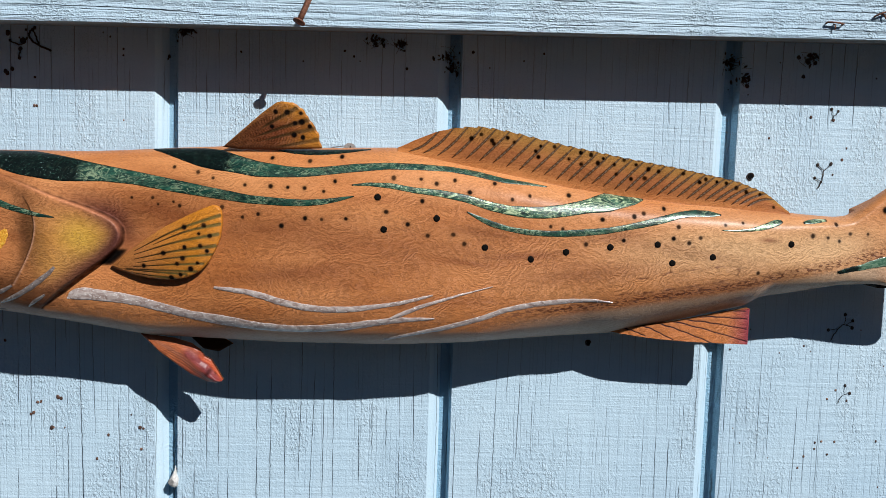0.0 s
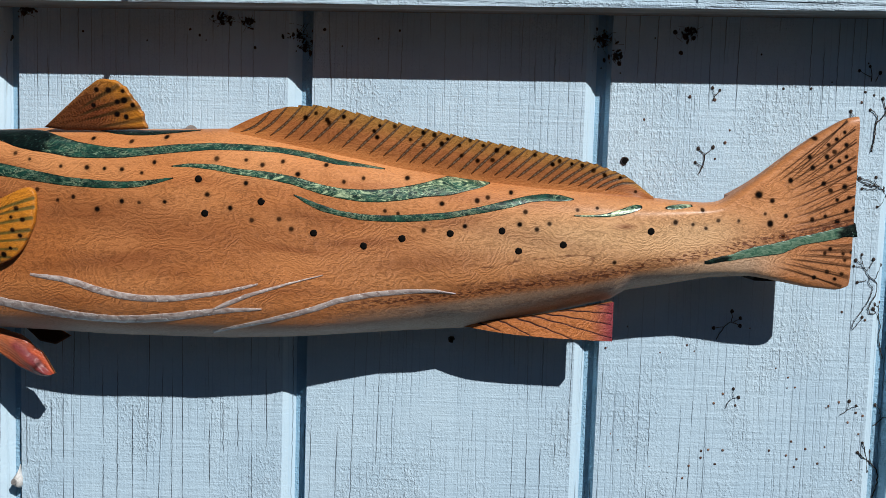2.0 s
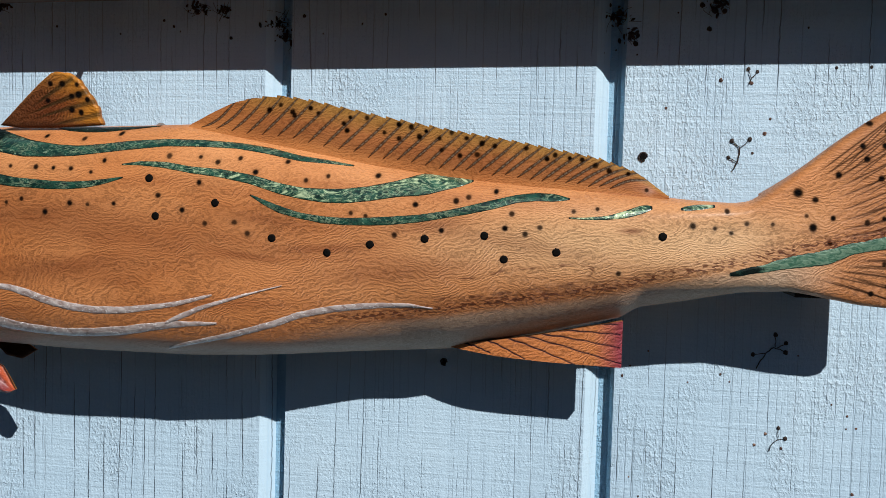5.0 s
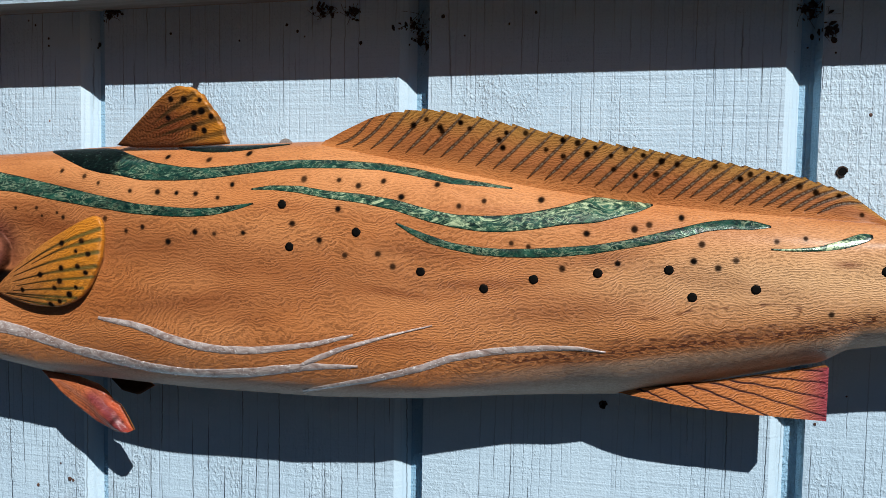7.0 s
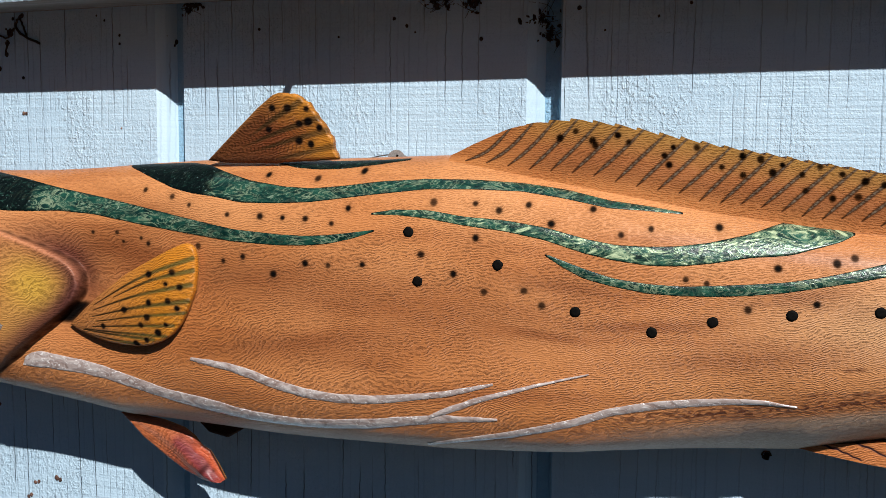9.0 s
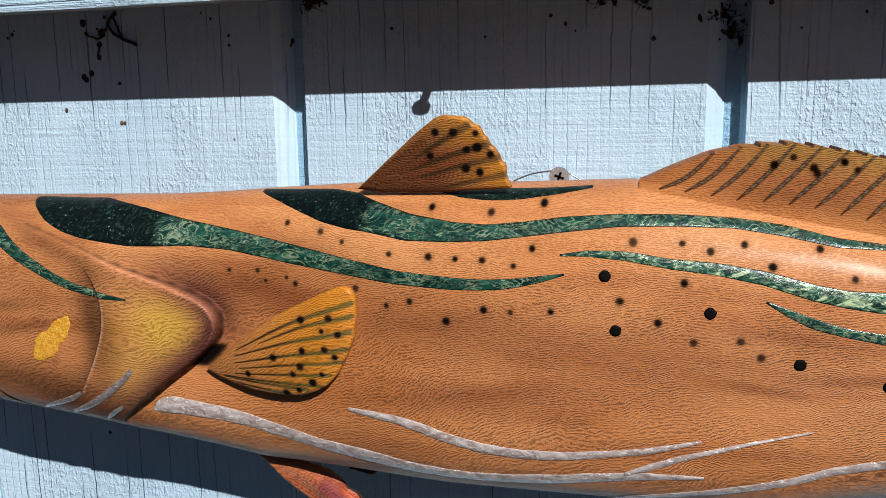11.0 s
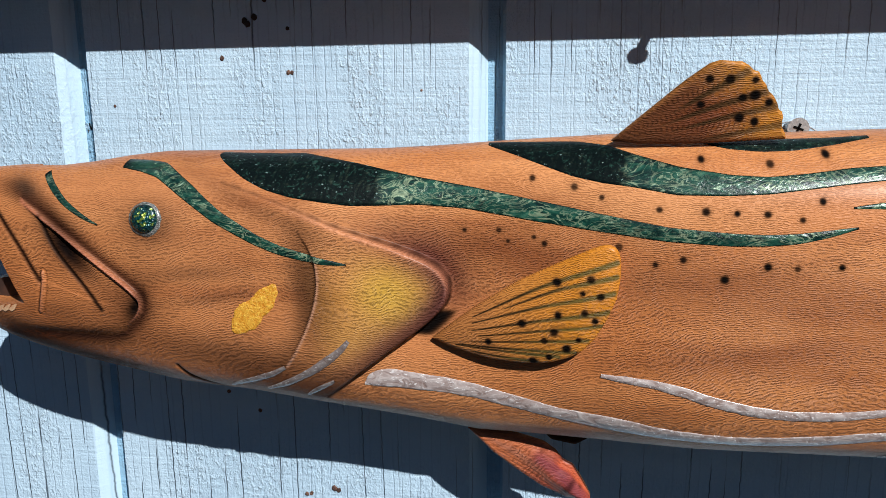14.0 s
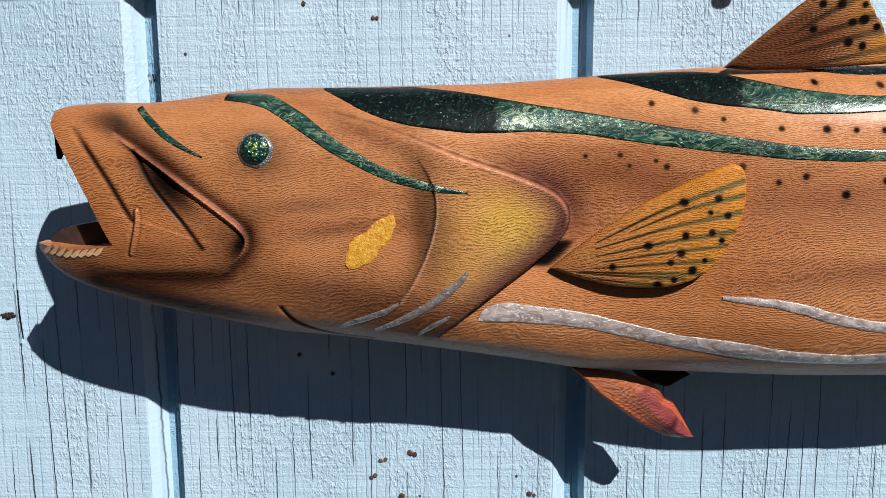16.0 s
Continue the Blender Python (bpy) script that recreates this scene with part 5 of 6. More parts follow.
for i, x in enumerate(RAYS):
    z0, h = float(D2_BASE(x - 0.005)), float(D2_EDGE(x - 0.005) - D2_BASE(x - 0.005))
    foot = 0.16 + 0.07 * g.random()
    d, sd, a = nearest(X, Z, smooth_line([(x - 0.0085, z0 + h * foot), (x + 0.0015, z0 + h * (0.53 + 0.03 * g.random())), (x + 0.0112, float(D2_EDGE(x + 0.0112)))], 8, 1))
    w = (0.0003 + 0.0006 * np.clip(a * 4, 0, 1)) * np.clip((1.2 - a) * 2, 0.6, 1)
    k.lay(0.9 * np.exp(-(d / w) ** 4), (0.060, 0.024, 0.012))
    speck = 0.55 + 0.45 * np.sin(a * 90 + 9 * g.random()) * np.sin(a * 37 + 5 * g.random())
    k.lay(0.75 * speck * np.exp(-(d / (w * 0.5)) ** 4) * np.clip((a - 0.06) * 9, 0, 1), (0.21, 0.165, 0.105))
    D = D - 0.00025 * np.exp(-(d / 0.0006) ** 2)
k.spots(X, Z, D2_SPOTS, 0.00125, 0.86, 9)
second = slab("second_dorsal_fin", X, Z, D, RIDGE_WOOD, fish, np.array(0.03), "long wooden fin with carved slanting rays and dark spots", True)
k.give(second, X.size)

# anal fin
xs = np.linspace(0.122, 0.2212, 230)
AN_TOP = curve([(0.12, 1.3925), (0.172, 1.4012), (0.2212, 1.4118)], 0.002)
AN_LOW = curve([(0.12, 1.3924), (0.1527, 1.3888), (0.1808, 1.3871), (0.2212, 1.3862)], 0.002)
X, Z = columns(xs, AN_LOW, AN_TOP, 60)
D = 0.0405 - 0.0075 * (1 - np.clip((X - 0.12) / 0.05, 0, 1)) ** 2
k = Stain(X.shape)
k.lay(X * 0 + 0.75, (0.60, 0.20, 0.055))
k.lay(0.9 * np.clip((X - 0.206) / 0.014, 0, 1), (0.30, 0.032, 0.065))
g = random.Random(31)
for x0, z0, x1, z1 in ((0.1347, 1.3947, 0.149, 1.3903), (0.1444, 1.3985, 0.1683, 1.3883), (0.1583, 1.3996, 0.1955, 1.3868), (0.1647, 1.4020, 0.2205, 1.3885),
                       (0.174, 1.4030, 0.2198, 1.3972), (0.1797, 1.4050, 0.2198, 1.4044), (0.1926, 1.4090, 0.2184, 1.4098)):
    line = smooth_line([(x0, z0), (x0 * 0.6 + x1 * 0.4, z0 * 0.6 + z1 * 0.4 + 0.0006), (x1, z1)], 40, 1)
    line[:, 1] += 0.0003 * np.sin(np.linspace(0, 22, 40) + 6 * g.random()) * np.linspace(1, 0.3, 40)
    d, sd, a = nearest(X, Z, line)
    k.lay(0.93 * np.exp(-(d / (0.0006 - 0.0002 * a)) ** 4), (0.022, 0.012, 0.030))
    D = D - 0.0002 * np.exp(-(d / 0.0005) ** 2)
anal = slab("anal_fin", X, Z, D, FIN_WOOD, fish, np.array(0.0345), "reddish orange fin with dark lines and purple end", True)
k.give(anal, X.size)


# pelvic fins, the near one curled at its tip
def pelvic_stain(k, X, Z, U, V):
    k.lay(X * 0 + 0.8, (0.48, 0.13, 0.045))
    k.lay(0.85 * np.clip((U - 0.4) / 0.35, 0, 1), (0.36, 0.055, 0.035))
    k.lay(0.5 * np.exp(-((V - 0.45 + 0.5 * U - 0.2) / 0.12) ** 2) * np.clip(U * 4, 0, 1), (0.66, 0.27, 0.16))
    d, sd, a = nearest(X, Z, [(-0.1680, 1.3700), (-0.1600, 1.3640), (-0.1500, 1.3525)])
    k.lay(0.85 * np.exp(-(d / 0.0033) ** 2), (0.19, 0.030, 0.045))
    lines = np.sin(V * 60 + 3 * np.sin(U * 7) + 8 * U)
    k.lay(0.7 * np.clip(lines * 1.5 - 0.5, 0, 1) * np.clip((0.5 - V) / 0.2, 0, 1) * np.clip((U - 0.15) * 3, 0, 1), (0.06, 0.013, 0.008))
    k.lay(0.35 * np.clip(lines, 0, 1), (0.24, 0.05, 0.02))
    k.lay(0.7 * blob(X, Z, -0.1545, 1.3570, 0.0016, 0.0045, -35), (0.05, 0.010, 0.010))
    k.lay(0.95 * blob(X, Z, -0.1492, 1.3572, 0.0011, 0.0014), (0.01, 0.004, 0.004))
    flap = np.clip((V - 0.78) / 0.05, 0, 1) * np.clip((U - 0.62) / 0.06, 0, 1)
    k.lay(0.8 * flap, (0.58, 0.12, 0.04))
    k.lay(0.9 * flap * np.clip((V - 0.93) / 0.05, 0, 1), (0.04, 0.012, 0.008))
    return 0.0010 * np.sin(V * 9 + U * 5) * U - 0.0022 * flap


PV_LOW = [(-0.2, 1.3835), (-0.1885, 1.3715), (-0.1770, 1.3627), (-0.1670, 1.3553), (-0.1560, 1.3497), (-0.1500, 1.3489), (-0.1452, 1.3512)]
PV_TOP = [(-0.2, 1.3835), (-0.1780, 1.3805), (-0.1665, 1.3768), (-0.1612, 1.3728), (-0.1576, 1.3680), (-0.1532, 1.3656), (-0.1492, 1.3590), (-0.1452, 1.3512)]
pv_d = lambda X, Z, U, V: 0.0440 - 0.0055 * U + 0.0035 * U * np.sin(np.pi * V)
fin("pelvic_fin", PV_LOW, PV_TOP, pv_d, lambda X, Z, U, V: pv_d(X, Z, U, V) - 0.0035, FIN_WOOD, pelvic_stain, "reddish orange curled fin under the belly", 90, 50)
# the far fin is laid nearly black to hold the shade it stands in
fin("pelvic_fin", [(-0.172, 1.378), (-0.163, 1.3695), (-0.152, 1.3675), (-0.1421, 1.3735)], [(-0.172, 1.378), (-0.16, 1.3785), (-0.15, 1.378), (-0.1421, 1.3735)],
    lambda X, Z, U, V: 0.022 + 0 * X, lambda X, Z, U, V: 0.019 + 0 * X, FIN_WOOD, lambda k, X, Z, U, V: k.lay(X * 0 + 0.9, (0.05, 0.018, 0.010)) or 0.0, "second fin behind the first", 30, 12)

# felt pads behind the carving
for x0, x1, z0, z1, d in ((0.309, 0.329, 1.4288, 1.449, 0.042), (-0.19, -0.16, 1.40, 1.43, BACK_D + 0.001)):
    bm = bmesh.new()
    box(bm, x0, x1, -d, 0.0, z0, z1, 0.001)
    part("felt_pad", bm, FELT, fish, "black felt spacer pad")


# ---- hardware on the wall ----
def tube(bm, points, radius, sides=8, taper=1.0):
    p = [Vector(q) for q in points]
    rings = []
    for i, q in enumerate(p):
        t = (p[min(i + 1, len(p) - 1)] - p[max(i - 1, 0)]).normalized()
        a = t.orthogonal().normalized() if not rings else (last - t * last.dot(t)).normalized()
        last = a
        b = t.cross(a)
        r = radius * (1 + (taper - 1) * i / max(1, len(p) - 1))
        rings.append([bm.verts.new(q + (a * math.cos(w) + b * math.sin(w)) * r) for w in (2 * math.pi * j / sides for j in range(sides))])
    for u, v in zip(rings, rings[1:]):
        for j in range(sides):
            bm.faces.new((u[j], u[(j + 1) % sides], v[(j + 1) % sides], v[j]))
    bm.faces.new(rings[0][::-1]), bm.faces.new(rings[-1])
    return bm


screw = thing("screw", "dull grey cross-head screw driven into the siding", "screw", (-0.0623, 0, 1.5143))
bm = bmesh.new()
bmesh.ops.create_cone(bm, segments=28, radius1=0.0045, radius2=0.0030, depth=0.0024, cap_ends=True)
bmesh.ops.transform(bm, verts=bm.verts, matrix=Matrix.Translation((-0.0623, -0.0135, 1.5143)) @ pose(0, 0, 0, -90, 0, 0))
head = part("head", bm, ZINC, screw, "", False)
for turn in (20, 110):
    bm = bmesh.new()
    box(bm, -0.0022, 0.0022, -0.0004, 0.0004, -0.0005, 0.0005, 0.0001)
    bmesh.ops.transform(bm, verts=bm.verts, matrix=Matrix.Translation((-0.0623, -0.0146, 1.5143)) @ pose(0, 0, 0, 0, turn, 0))
    part("slot", bm, INK, head)
bm = bmesh.new()
tube(bm, [(-0.0623, 0.01, 1.5143), (-0.0623, -0.0125, 1.5143)], 0.0022, 10)
part("shank", bm, ZINC, screw, "", True)

wire = thing("hanging_wire", "thin steel picture wire looped over the screw", "wire", (-0.0841, -0.012, 1.51))
bm = bmesh.new()
pts = smooth_line([(-0.092, 1.503), (-0.0841, 1.5117), (-0.0751, 1.5153), (-0.0663, 1.5167), (-0.0600, 1.5168), (-0.055, 1.5135), (-0.0475, 1.5095), (-0.042, 1.5)], 40, 1)
tube(bm, [(x, -0.0108, z) for x, z in pts], 0.00035, 6)
part("strand", bm, WIRE, wire, "", True)

nail = thing("bent_nail", "rusty bent nail sticking out of the trim board", "nail", (-0.0862, -0.04, 1.618))
bm = bmesh.new()
tube(bm, [(-0.085, -0.030, 1.6220), (-0.0862, -0.0445, 1.6180), (-0.0885, -0.0470, 1.6105), (-0.0915, -0.0487, 1.6025), (-0.0938, -0.0505, 1.5965)], 0.0019, 10)
part("shank", bm, RUST, nail, "", True)
bm = bmesh.new()
bmesh.ops.create_cone(bm, segments=22, radius1=0.0040, radius2=0.0043, depth=0.0012, cap_ends=True)
bmesh.ops.bevel(bm, geom=bm.edges[:], offset=0.0002, segments=1, affect="EDGES")
ax = Vector((-0.0023, -0.0018, -0.006)).normalized()
bmesh.ops.transform(bm, verts=bm.verts, matrix=Matrix.Translation((-0.0940, -0.0507, 1.5958)) @ ax.to_track_quat("Z", "Y").to_matrix().to_4x4())
part("head", bm, RUST, nail, "", True)

for x, z, turn in ((0.2657, 1.6085, 4), (0.2982, 1.6163, -20)):
    staple = thing("staple", "rusty bent wire staple stuck in the trim board", "staple", (x, -0.0435, z), "staples in the trim board")
    bm = bmesh.new()
    tube(bm, [(-0.0055, 0.004, -0.0005), (-0.0055, -0.0011, 0), (0, -0.0014, 0.0003), (0.0055, -0.0011, 0), (0.0055, 0.004, -0.0003)], 0.00065, 6)
    crown = part("crown", bm, RUST, None, "", True)
    crown.parent = staple
    bm = bmesh.new()
    tube(bm, [(-0.0002, 0.003, 0.0), (0, -0.0006, -0.001), (0.0003, -0.0007, -0.0042)], 0.0005, 6)
    shard = part("shard", bm, RUST, None, "", True)
    shard.parent = staple
    staple.rotation_euler = (0, radians(turn), 0)

# ---- dried vine on the wall ----
def groove_depth(x):
    k = (x - EDGE) % PITCH - PITCH
    return float(np.interp(k, (-0.0169, -0.0088, -0.0020, 0.0), (0.0, DEEP, DEEP, 0.0)))


def dried_vine(label, *strands, thick=0.00026):
    """A tendril of several strands; each strand but a plain one ends in a round pad."""
    g = random.Random(len(strands) * 7 + int(strands[0][0][0] * 1e4))
    x0, z0 = strands[0][0]
    vine = thing("dried_vine", label, "dried vine", (x0, 0, z0), "dried vine tendrils")
    bm = bmesh.new()
    for i, strand in enumerate(strands):
        length = sum(math.dist(a, b) for a, b in zip(strand, strand[1:]))
        line = smooth_line(strand, max(6, int(length / 0.0012)), 1)
        line[1:-1] += np.array([[g.gauss(0, 0.00022), g.gauss(0, 0.00022)] for _ in line[1:-1]])
        tube(bm, [(x, groove_depth(x) - 0.0005 - g.uniform(0, 0.0004), z) for x, z in line], thick * (1.15 if i == 0 else 0.9), 5, 0.8)
    part("stem", bm, BURNT, vine, "", True)
    for strand in strands:
        x, z = strand[-1]
        bm = bmesh.new()
        bmesh.ops.create_icosphere(bm, subdivisions=2, radius=g.uniform(0.0009, 0.0013))
        for v in bm.verts:
            v.co *= 1 + g.uniform(-0.15, 0.15)
        bmesh.ops.transform(bm, verts=bm.verts, matrix=Matrix.Translation((x, groove_depth(x) - 0.0003, z)) @ Matrix.Diagonal((1, 0.5, 1.15, 1)))
        part("pad", bm, BURNT, vine, "", True)
    return vine


PLAIN = "dark dried vine tendril with round pads stuck to the siding"
dried_vine("dark branching dried vine tendril beside the tail fin",
           [(0.3970, 1.5150), (0.3990, 1.5250), (0.3990, 1.5340), (0.4050, 1.5400), (0.4050, 1.5440), (0.4090, 1.5470), (0.4092, 1.5510), (0.4090, 1.5550)],
           [(0.3990, 1.5340), (0.4010, 1.5390), (0.3950, 1.5430)], [(0.4050, 1.5440), (0.4030, 1.5510)], [(0.4090, 1.5470), (0.4120, 1.5480)], [(0.4050, 1.5400), (0.4110, 1.5410)], thick=0.00036)
dried_vine(PLAIN, [(0.3821, 1.5340), (0.3818, 1.5380), (0.3820, 1.5420)], [(0.3880, 1.5350), (0.3850, 1.5380), (0.3822, 1.5418)])
dried_vine(PLAIN, [(0.3942, 1.5620), (0.3945, 1.5665), (0.3930, 1.5720)], [(0.3940, 1.5650), (0.3900, 1.5670), (0.3860, 1.5690)], [(0.3970, 1.5620), (0.3985, 1.5655), (0.4000, 1.5680)], thick=0.0003)
dried_vine("long looping dried vine tendril below the tail fin",
           [(0.4080, 1.4050), (0.4040, 1.4040), (0.4020, 1.4090), (0.4080, 1.4190), (0.4085, 1.4260), (0.4020, 1.4300), (0.4000, 1.4330), (0.3960, 1.4390), (0.3960, 1.4450)],
           [(0.3990, 1.4360), (0.3950, 1.4370), (0.3910, 1.4370)], [(0.3960, 1.4390), (0.3920, 1.4410)], [(0.4010, 1.4350), (0.4040, 1.4420)], [(0.4060, 1.4290), (0.4080, 1.4335), (0.4110, 1.4380)],
           [(0.4000, 1.4280), (0.3940, 1.4260)],
           [(0.4020, 1.4300), (0.4010, 1.4270), (0.4030, 1.4230), (0.4050, 1.4240), (0.4040, 1.4190), (0.4010, 1.4110), (0.3920, 1.3965), (0.3922, 1.3920), (0.3960, 1.3970), (0.3990, 1.4020)])
dried_vine(PLAIN, [(0.4185, 1.3720), (0.4160, 1.3820), (0.4140, 1.3890), (0.4160, 1.3930), (0.4150, 1.3980), (0.4110, 1.4030), (0.4060, 1.4080)], [(0.4150, 1.3980), (0.4120, 1.4060), (0.4130, 1.4120)],
           [(0.4120, 1.4080), (0.4070, 1.4110)], thick=0.0003)
dried_vine(PLAIN, [(0.3090, 1.3350), (0.3110, 1.3400), (0.3140, 1.3430), (0.3180, 1.3430)], [(0.3140, 1.3430), (0.3140, 1.3490)], thick=0.0002)
dried_vine(PLAIN, [(0.3880, 1.3330), (0.3930, 1.3370), (0.3990, 1.3400)], [(0.3930, 1.3370), (0.3940, 1.3430)], thick=0.0002)
dried_vine("dark dried vine tendril across a groove of the siding", [(0.4150, 1.3240), (0.4200, 1.3280), (0.4250, 1.3350), (0.4310, 1.3400), (0.4320, 1.3490)], [(0.4280, 1.3380), (0.4380, 1.3420)],
           [(0.4200, 1.3280), (0.4190, 1.3370), (0.4160, 1.3390)], [(0.4260, 1.3310), (0.4320, 1.3280)], thick=0.0003)
dried_vine("thick forked dried vine tendril rising along a groove", [(0.4180, 1.2720), (0.4210, 1.2840), (0.4210, 1.2910), (0.4160, 1.2970), (0.4100, 1.3010), (0.4020, 1.3070)],
           [(0.4110, 1.3000), (0.4080, 1.3060), (0.4050, 1.3140)], [(0.4100, 1.3010), (0.4120, 1.2920)], [(0.4160, 1.2970), (0.4140, 1.3010), (0.4140, 1.3060)], thick=0.0004)
dried_vine(PLAIN, [(0.4370, 1.3630), (0.4410, 1.3690), (0.4410, 1.3740)], [(0.4405, 1.3670), (0.4440, 1.3610)], thick=0.0002)
dried_vine(PLAIN, [(0.3000, 1.3830), (0.3050, 1.3930), (0.3100, 1.3960), (0.3160, 1.3930)], [(0.3100, 1.3960), (0.3100, 1.4030)], [(0.3050, 1.3920), (0.2980, 1.3910)], [(0.3110, 1.3955), (0.3160, 1.3985)], thick=0.0003)
dried_vine(PLAIN, [(0.2820, 1.4970), (0.2850, 1.5020), (0.2860, 1.5100), (0.2810, 1.5140)], [(0.2860, 1.5100), (0.2910, 1.5150)], [(0.2850, 1.5010), (0.2795, 1.5045)], thick=0.0003)
dried_vine("tangled dried vine tendril beside the edge of the tail", [(0.4140, 1.4840), (0.4090, 1.4880), (0.4040, 1.4920), (0.3970, 1.4930), (0.3900, 1.4960), (0.3870, 1.5030)], [(0.3940, 1.4930), (0.4010, 1.4910), (0.4020, 1.4980)], [(0.4040, 1.4920), (0.4010, 1.4940), (0.3950, 1.4970), (0.3910, 1.4970)], [(0.4040, 1.4900), (0.3990, 1.4900), (0.3930, 1.4900)], [(0.4100, 1.4880), (0.4080, 1.4910)], [(0.4100, 1.4850), (0.4080, 1.4810), (0.4040, 1.4780)], [(0.4070, 1.4900), (0.4110, 1.4860), (0.4150, 1.4830)], thick=0.00028)
dried_vine(PLAIN, [(0.2890, 1.5460), (0.2900, 1.5500), (0.2935, 1.5535)], [(0.2900, 1.5500), (0.2885, 1.5550)], thick=0.00025)
dried_vine("thick dark dried vine tendril under the trim board", [(-0.2770, 1.5775), (-0.2830, 1.5800), (-0.2900, 1.5830), (-0.2935, 1.5885), (-0.2885, 1.5935)], [(-0.2860, 1.5815), (-0.2868, 1.5860), (-0.2900, 1.5920)],
           [(-0.2935, 1.5865), (-0.2985, 1.5800), (-0.3060, 1.5840)], [(-0.2985, 1.5800), (-0.2995, 1.5720)], thick=0.0007)

PADS_A = [(0.2316, 1.5038, 0.0027), (0.1173, 1.3765, 0.0022), (-0.2895, 1.5387, 0.0014), (-0.2749, 1.3256, 0.0019), (-0.2797, 1.3023, 0.0019),
    (-0.2382, 1.2977, 0.0014), (-0.2149, 1.3039, 0.0018), (-0.214, 1.2875, 0.0014), (-0.2949, 1.3123, 0.0014), (-0.2899, 1.3214, 0.0014),
    (-0.2467, 1.2794, 0.0014), (-0.3096, 1.5624, 0.0018), (-0.3048, 1.5641, 0.0018), (-0.2889, 1.5587, 0.0011), (-0.299, 1.5782, 0.0018),
    (-0.2969, 1.5842, 0.0028), (-0.3075, 1.5893, 0.0023), (-0.1964, 1.5777, 0.0017), (0.0014, 1.5825, 0.0013), (-0.0236, 1.5736, 0.0013),
    (0.0241, 1.5869, 0.0013), (0.2153, 1.589, 0.0022), (0.2104, 1.5864, 0.0018), (0.2248, 1.5695, 0.0018), (0.2617, 1.5914, 0.0018),
    (0.2686, 1.5884, 0.0023), (0.2741, 1.5878, 0.0018), (0.266, 1.5778, 0.0018), (0.2736, 1.5486, 0.0014), (0.2905, 1.547, 0.0014),
    (0.299, 1.5184, 0.0014), (0.3017, 1.5268, 0.0009)]
PADS_B = [(-0.3218, 1.5454, 0.0014), (-0.2877, 1.5386, 0.0011), (-0.3781, 1.5231, 0.0009), (-0.2262, 1.5302, 0.0007), (-0.2011, 1.5267, 0.0007),
    (-0.3293, 1.377, 0.0012), (-0.3129, 1.3672, 0.0012), (-0.2877, 1.3218, 0.0012), (-0.2727, 1.3248, 0.0015), (-0.2928, 1.3139, 0.0012),
    (-0.3084, 1.5609, 0.0019), (-0.2873, 1.3223, 0.0012), (-0.2729, 1.3247, 0.0015), (-0.2929, 1.3135, 0.0015), (-0.2787, 1.3028, 0.0012),
    (-0.2703, 1.3026, 0.0009), (-0.2124, 1.3031, 0.0012), (-0.2213, 1.3134, 0.0009), (-0.3296, 1.3769, 0.0011), (-0.3132, 1.3676, 0.0011)]
g = random.Random(77)
extra = [(g.uniform(0.2, 0.52), g.uniform(1.24, 1.40), g.uniform(0.0004, 0.0010)) for _ in range(46)] + [(g.uniform(0.2, 0.5), g.uniform(1.5, 1.59), g.uniform(0.0005, 0.0012)) for _ in range(16)]
extra += [(g.uniform(-0.4, -0.14), g.uniform(1.575, 1.592), g.uniform(0.0004, 0.0012)) for _ in range(14)] + [(g.uniform(-0.1, 0.1), g.uniform(1.57, 1.592), g.uniform(0.0004, 0.0012)) for _ in range(10)]
extra += [(x, z, 0.0011) for x, z in ((0.2940, 1.3040), (0.2990, 1.3050), (0.2940, 1.2990), (0.2860, 1.2930), (0.2820, 1.2840), (0.3660, 1.3080), (0.3530, 1.3030), (0.3410, 1.3060), (0.3590, 1.2950),
                                     (0.3750, 1.2980), (0.3090, 1.3050), (0.3040, 1.2950), (0.3560, 1.3130), (0.3070, 1.3450), (0.3010, 1.3380), (0.3160, 1.3370), (0.3870, 1.3420), (0.3990, 1.3350),
                                     (0.3940, 1.3280), (0.3800, 1.3390), (0.4040, 1.3330), (0.3970, 1.5530), (0.3890, 1.5480), (0.3910, 1.5550), (0.3850, 1.4050), (0.4010, 1.4000), (0.4510, 1.3650))]


def pad_remains(places, mat, label):
    bm = bmesh.new()
    for x, z, r in places:
        vs = bmesh.ops.create_icosphere(bm, subdivisions=2, radius=max(r * 0.8, 0.0005))["verts"]
        for v in vs:
            v.co *= 1 + g.uniform(-0.2, 0.2)
        bmesh.ops.transform(bm, verts=vs, matrix=Matrix.Translation((x, groove_depth(x) - 0.0001, z)) @ Matrix.Diagonal((1, 0.35, 1.1, 1)))
    tagged(part("vine_pad_remains", bm, mat, None, "", True), label, "vine remains", kind="stuff")


spread = PADS_A[2:] + PADS_B + extra
# split at the edge of the trim's shadow: black in it, tan outside
pad_remains([p for p in spread if p[1] > 1.55], BURNT, "small dried vine pads in the trim board's shadow, coloured black for it")
pad_remains([p for p in spread if p[1] <= 1.55], PADS, "small rusty brown vine pads dotted over the siding")



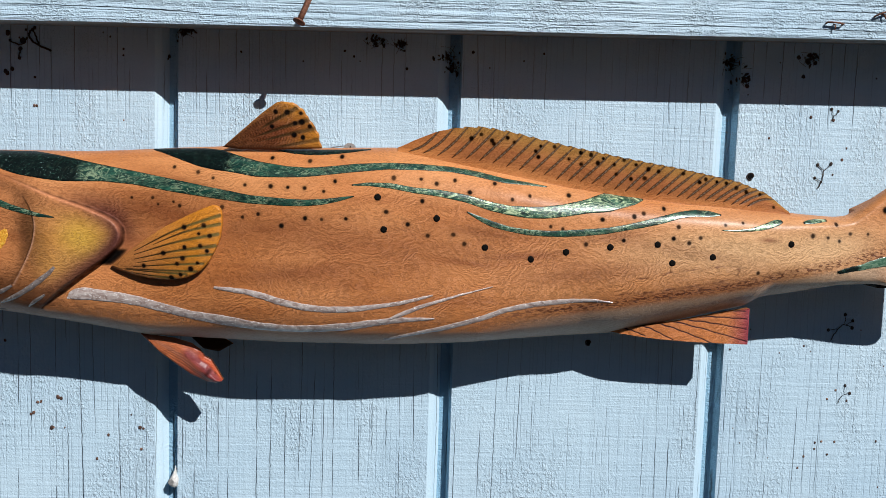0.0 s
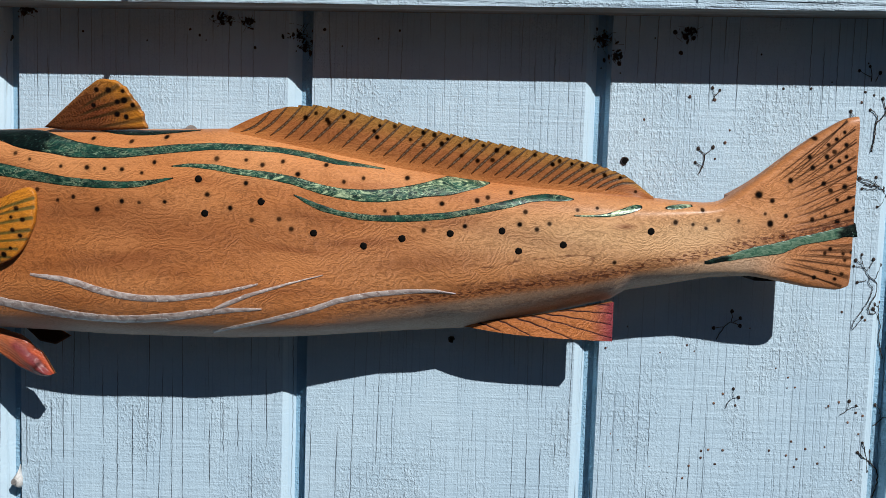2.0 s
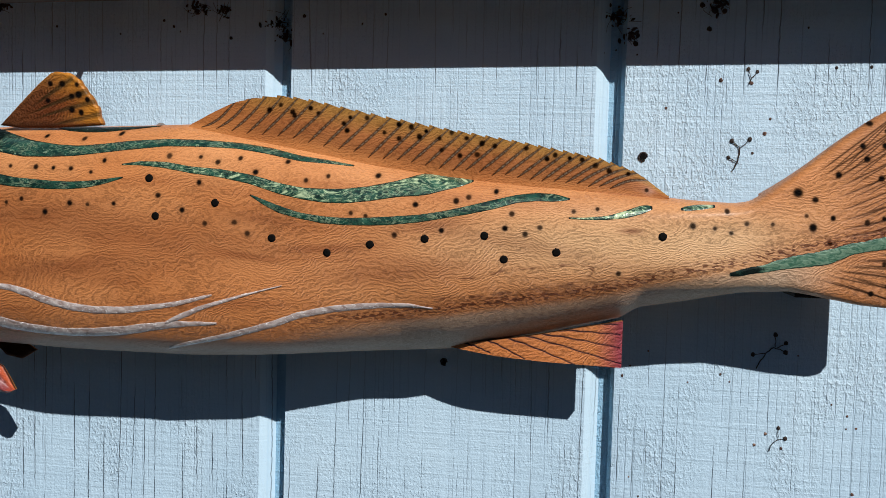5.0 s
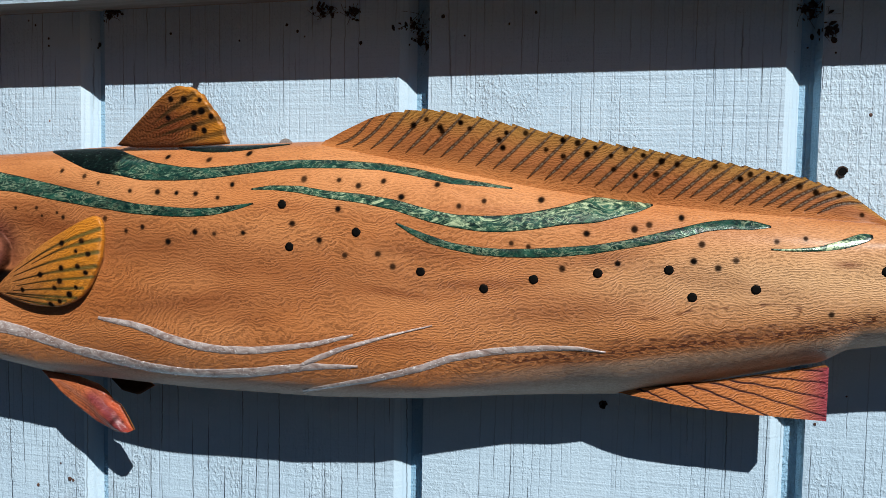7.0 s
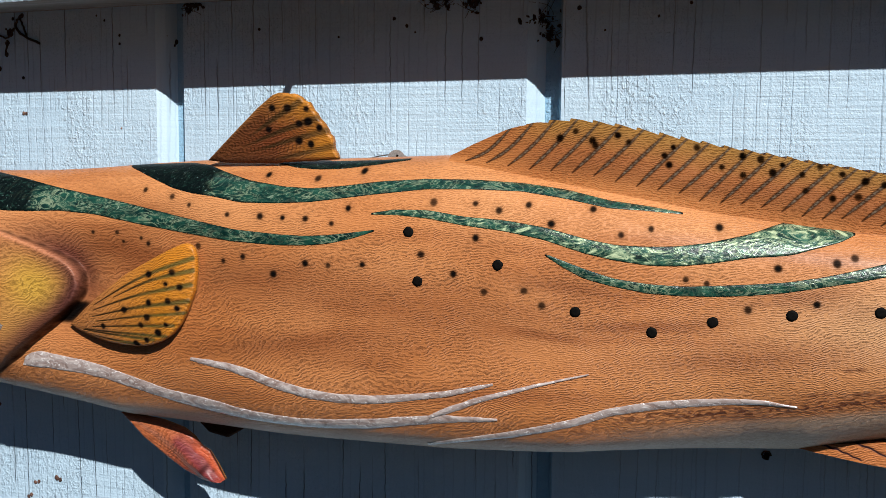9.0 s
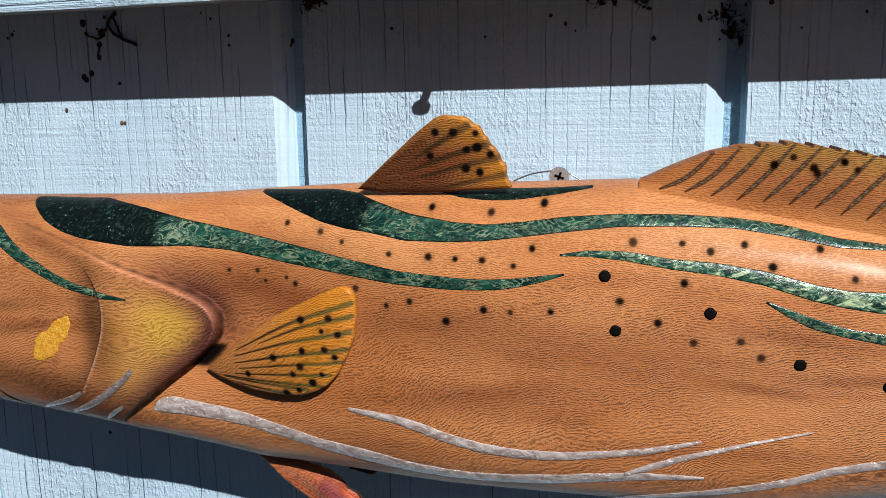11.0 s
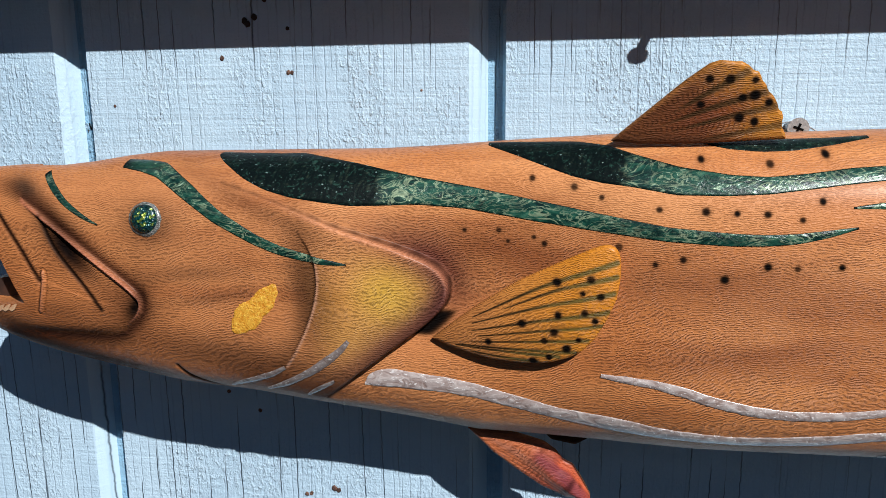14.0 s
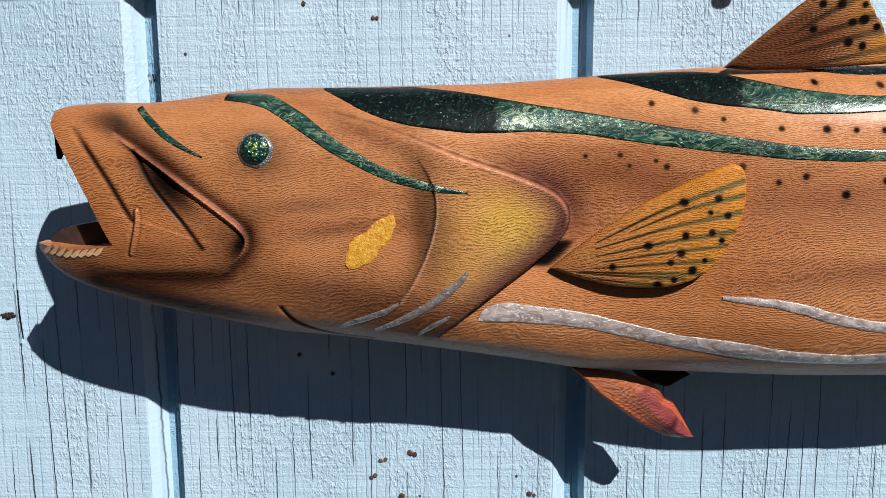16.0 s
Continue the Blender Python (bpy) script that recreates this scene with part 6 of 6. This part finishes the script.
def debris(x, z, size, seed):
    """Old web and dirt caught on the rough wood."""
    g = random.Random(seed)
    clump = thing("dirt_clump", "dark clump of dirt and old web on the siding", "dirt", (x, 0, z), "dirt clumps on the siding")
    bm = bmesh.new()
    for _ in range(26):
        a, b = x + g.gauss(0, size), z + g.gauss(0, size * 0.7)
        b = min(b, 1.5955)
        vs = bmesh.ops.create_icosphere(bm, subdivisions=1, radius=g.uniform(0.0003, 0.0013))["verts"]
        for v in vs:
            v.co *= 1 + g.uniform(-0.3, 0.3)
        bmesh.ops.transform(bm, verts=vs, matrix=Matrix.Translation((a, groove_depth(a) - 0.0003, b)) @ pose(0, 0, 0, 0, g.uniform(0, 180), 0) @ Matrix.Diagonal((1.6, 0.5, 0.8, 1)))
    part("specks", bm, BURNT, clump, "", True)
    bm = bmesh.new()
    for _ in range(9):
        p = [(x + g.gauss(0, size * 1.2), min(1.5955, z + g.gauss(0, size))) for _ in range(3)]
        tube(bm, [(a, groove_depth(a) - 0.0006, b) for a, b in smooth_line(p, 8, 1)], 0.00013, 4)
    part("strands", bm, BURNT, clump, "", True)


for n, (x, z, size) in enumerate(((-0.182, 1.5945, 0.0035), (-0.044, 1.5925, 0.004), (-0.028, 1.591, 0.003), (0.005, 1.583, 0.004), (0.010, 1.575, 0.003), (0.215, 1.587, 0.004), (0.222, 1.574, 0.0025), (0.27, 1.5905, 0.0035), (-0.40, 1.590, 0.004))):
    debris(x, z, size, 60 + n)



def peeling_paint(label, line, width):
    """A sliver of paint that has lifted off the board along one edge."""
    x0, z0 = line[0]
    flake = thing("peeling_paint", label, "paint flake", (x0, 0, z0), "paint flakes on the siding")
    q = smooth_line(line, 14, 1)
    bm = bmesh.new()
    rows = []
    for i, (x, z) in enumerate(q):
        w = width * math.sin(math.pi * (0.06 + 0.88 * i / 13)) * (1 + 0.25 * math.sin(i * 2.3))
        y = groove_depth(x)
        rows.append([bm.verts.new(c) for c in ((x - w, y - 0.0002, z), (x, y - 0.0009, z), (x + w, y - 0.0022, z + 0.0003), (x + w, y - 0.0017, z + 0.0003), (x, y - 0.0003, z))])
    for u, v in zip(rows, rows[1:]):
        for j in range(5):
            bm.faces.new((u[j], u[(j + 1) % 5], v[(j + 1) % 5], v[j]))
    bm.faces.new(rows[0][::-1]), bm.faces.new(rows[-1])
    bmesh.ops.recalc_face_normals(bm, faces=bm.faces)
    part("sliver", bm, BLUE_BEVEL, flake, "pale lifted paint")
    bm = bmesh.new()
    tube(bm, [(x + width * 0.9, groove_depth(x) - 0.0002, z) for x, z in q[2:-1]], 0.00035, 5)
    part("slit", bm, INK, flake, "dark open crack beside it")


peeling_paint("long sliver of blue paint peeling off the siding", [(-0.4690, 1.4150), (-0.4690, 1.4080), (-0.4690, 1.3970), (-0.4680, 1.3830)], 0.0011)
peeling_paint("short flake of blue paint curling in a groove", [(-0.3990, 1.5150), (-0.3978, 1.5105)], 0.0016)
debris(-0.4740, 1.3970, 0.0012, 90)

blob_nail = thing("caulked_nail", "nail head in a blob of white caulk in a siding groove", "nail", (-0.19, 0, 1.263))
bm = bmesh.new()
tube(bm, [(-0.1886, 0.0042, 1.2730), (-0.1888, 0.0022, 1.2705), (-0.1890, 0.0000, 1.2675), (-0.1894, -0.0010, 1.2645), (-0.1896, -0.0006, 1.2622), (-0.1896, 0.0025, 1.2608)], 0.0034, 14)
for v in bm.verts:
    t = min(1.0, max(0.0, (1.2730 - v.co.z) / 0.008))
    v.co.x = -0.1892 + (v.co.x + 0.1892) * (0.12 + 0.88 * t ** 1.3) + 0.0003 * math.sin(v.co.z * 2100)
part("caulk", bm, CAULK, blob_nail, "white caulk blob drawn to a point", True)
bm = bmesh.new()
bmesh.ops.create_cone(bm, segments=16, radius1=0.0019, radius2=0.0022, depth=0.0012, cap_ends=True)
bmesh.ops.transform(bm, verts=bm.verts, matrix=Matrix.Translation((-0.1905, -0.0042, 1.2640)) @ pose(0, 0, 0, 78, 0, -10))
part("head", bm, ZINC, blob_nail, "dull nail head")

for x, z, r in ((0.2316, 1.5038, 0.0023), (0.1173, 1.3765, 0.0018)):
    hole = thing("nail_hole", "black nail hole with chipped paint around it", "hole", (x, 0, z), "nail holes in the siding")
    bm = bmesh.new()
    c = [bm.verts.new((x + r * 0.8 * math.cos(a) * g.uniform(0.85, 1.15), -0.0009, z + r * 0.85 * math.sin(a) * g.uniform(0.85, 1.15))) for a in (2 * math.pi * i / 16 for i in range(16))]
    bm.faces.new(c)
    for e in bmesh.ops.extrude_face_region(bm, geom=bm.faces[:])["geom"]:
        if isinstance(e, bmesh.types.BMVert):
            e.co.y += 0.004
    bmesh.ops.recalc_face_normals(bm, faces=bm.faces)
    part("plug", bm, INK, hole)
    bm = bmesh.new()
    tube(bm, [(x + r * math.cos(a) * g.uniform(0.9, 1.25), -0.0002, z + r * math.sin(a) * g.uniform(0.9, 1.25)) for a in (2 * math.pi * i / 17 for i in range(15))], 0.0005, 6)
    part("rim", bm, BURNT, hole, "", True)
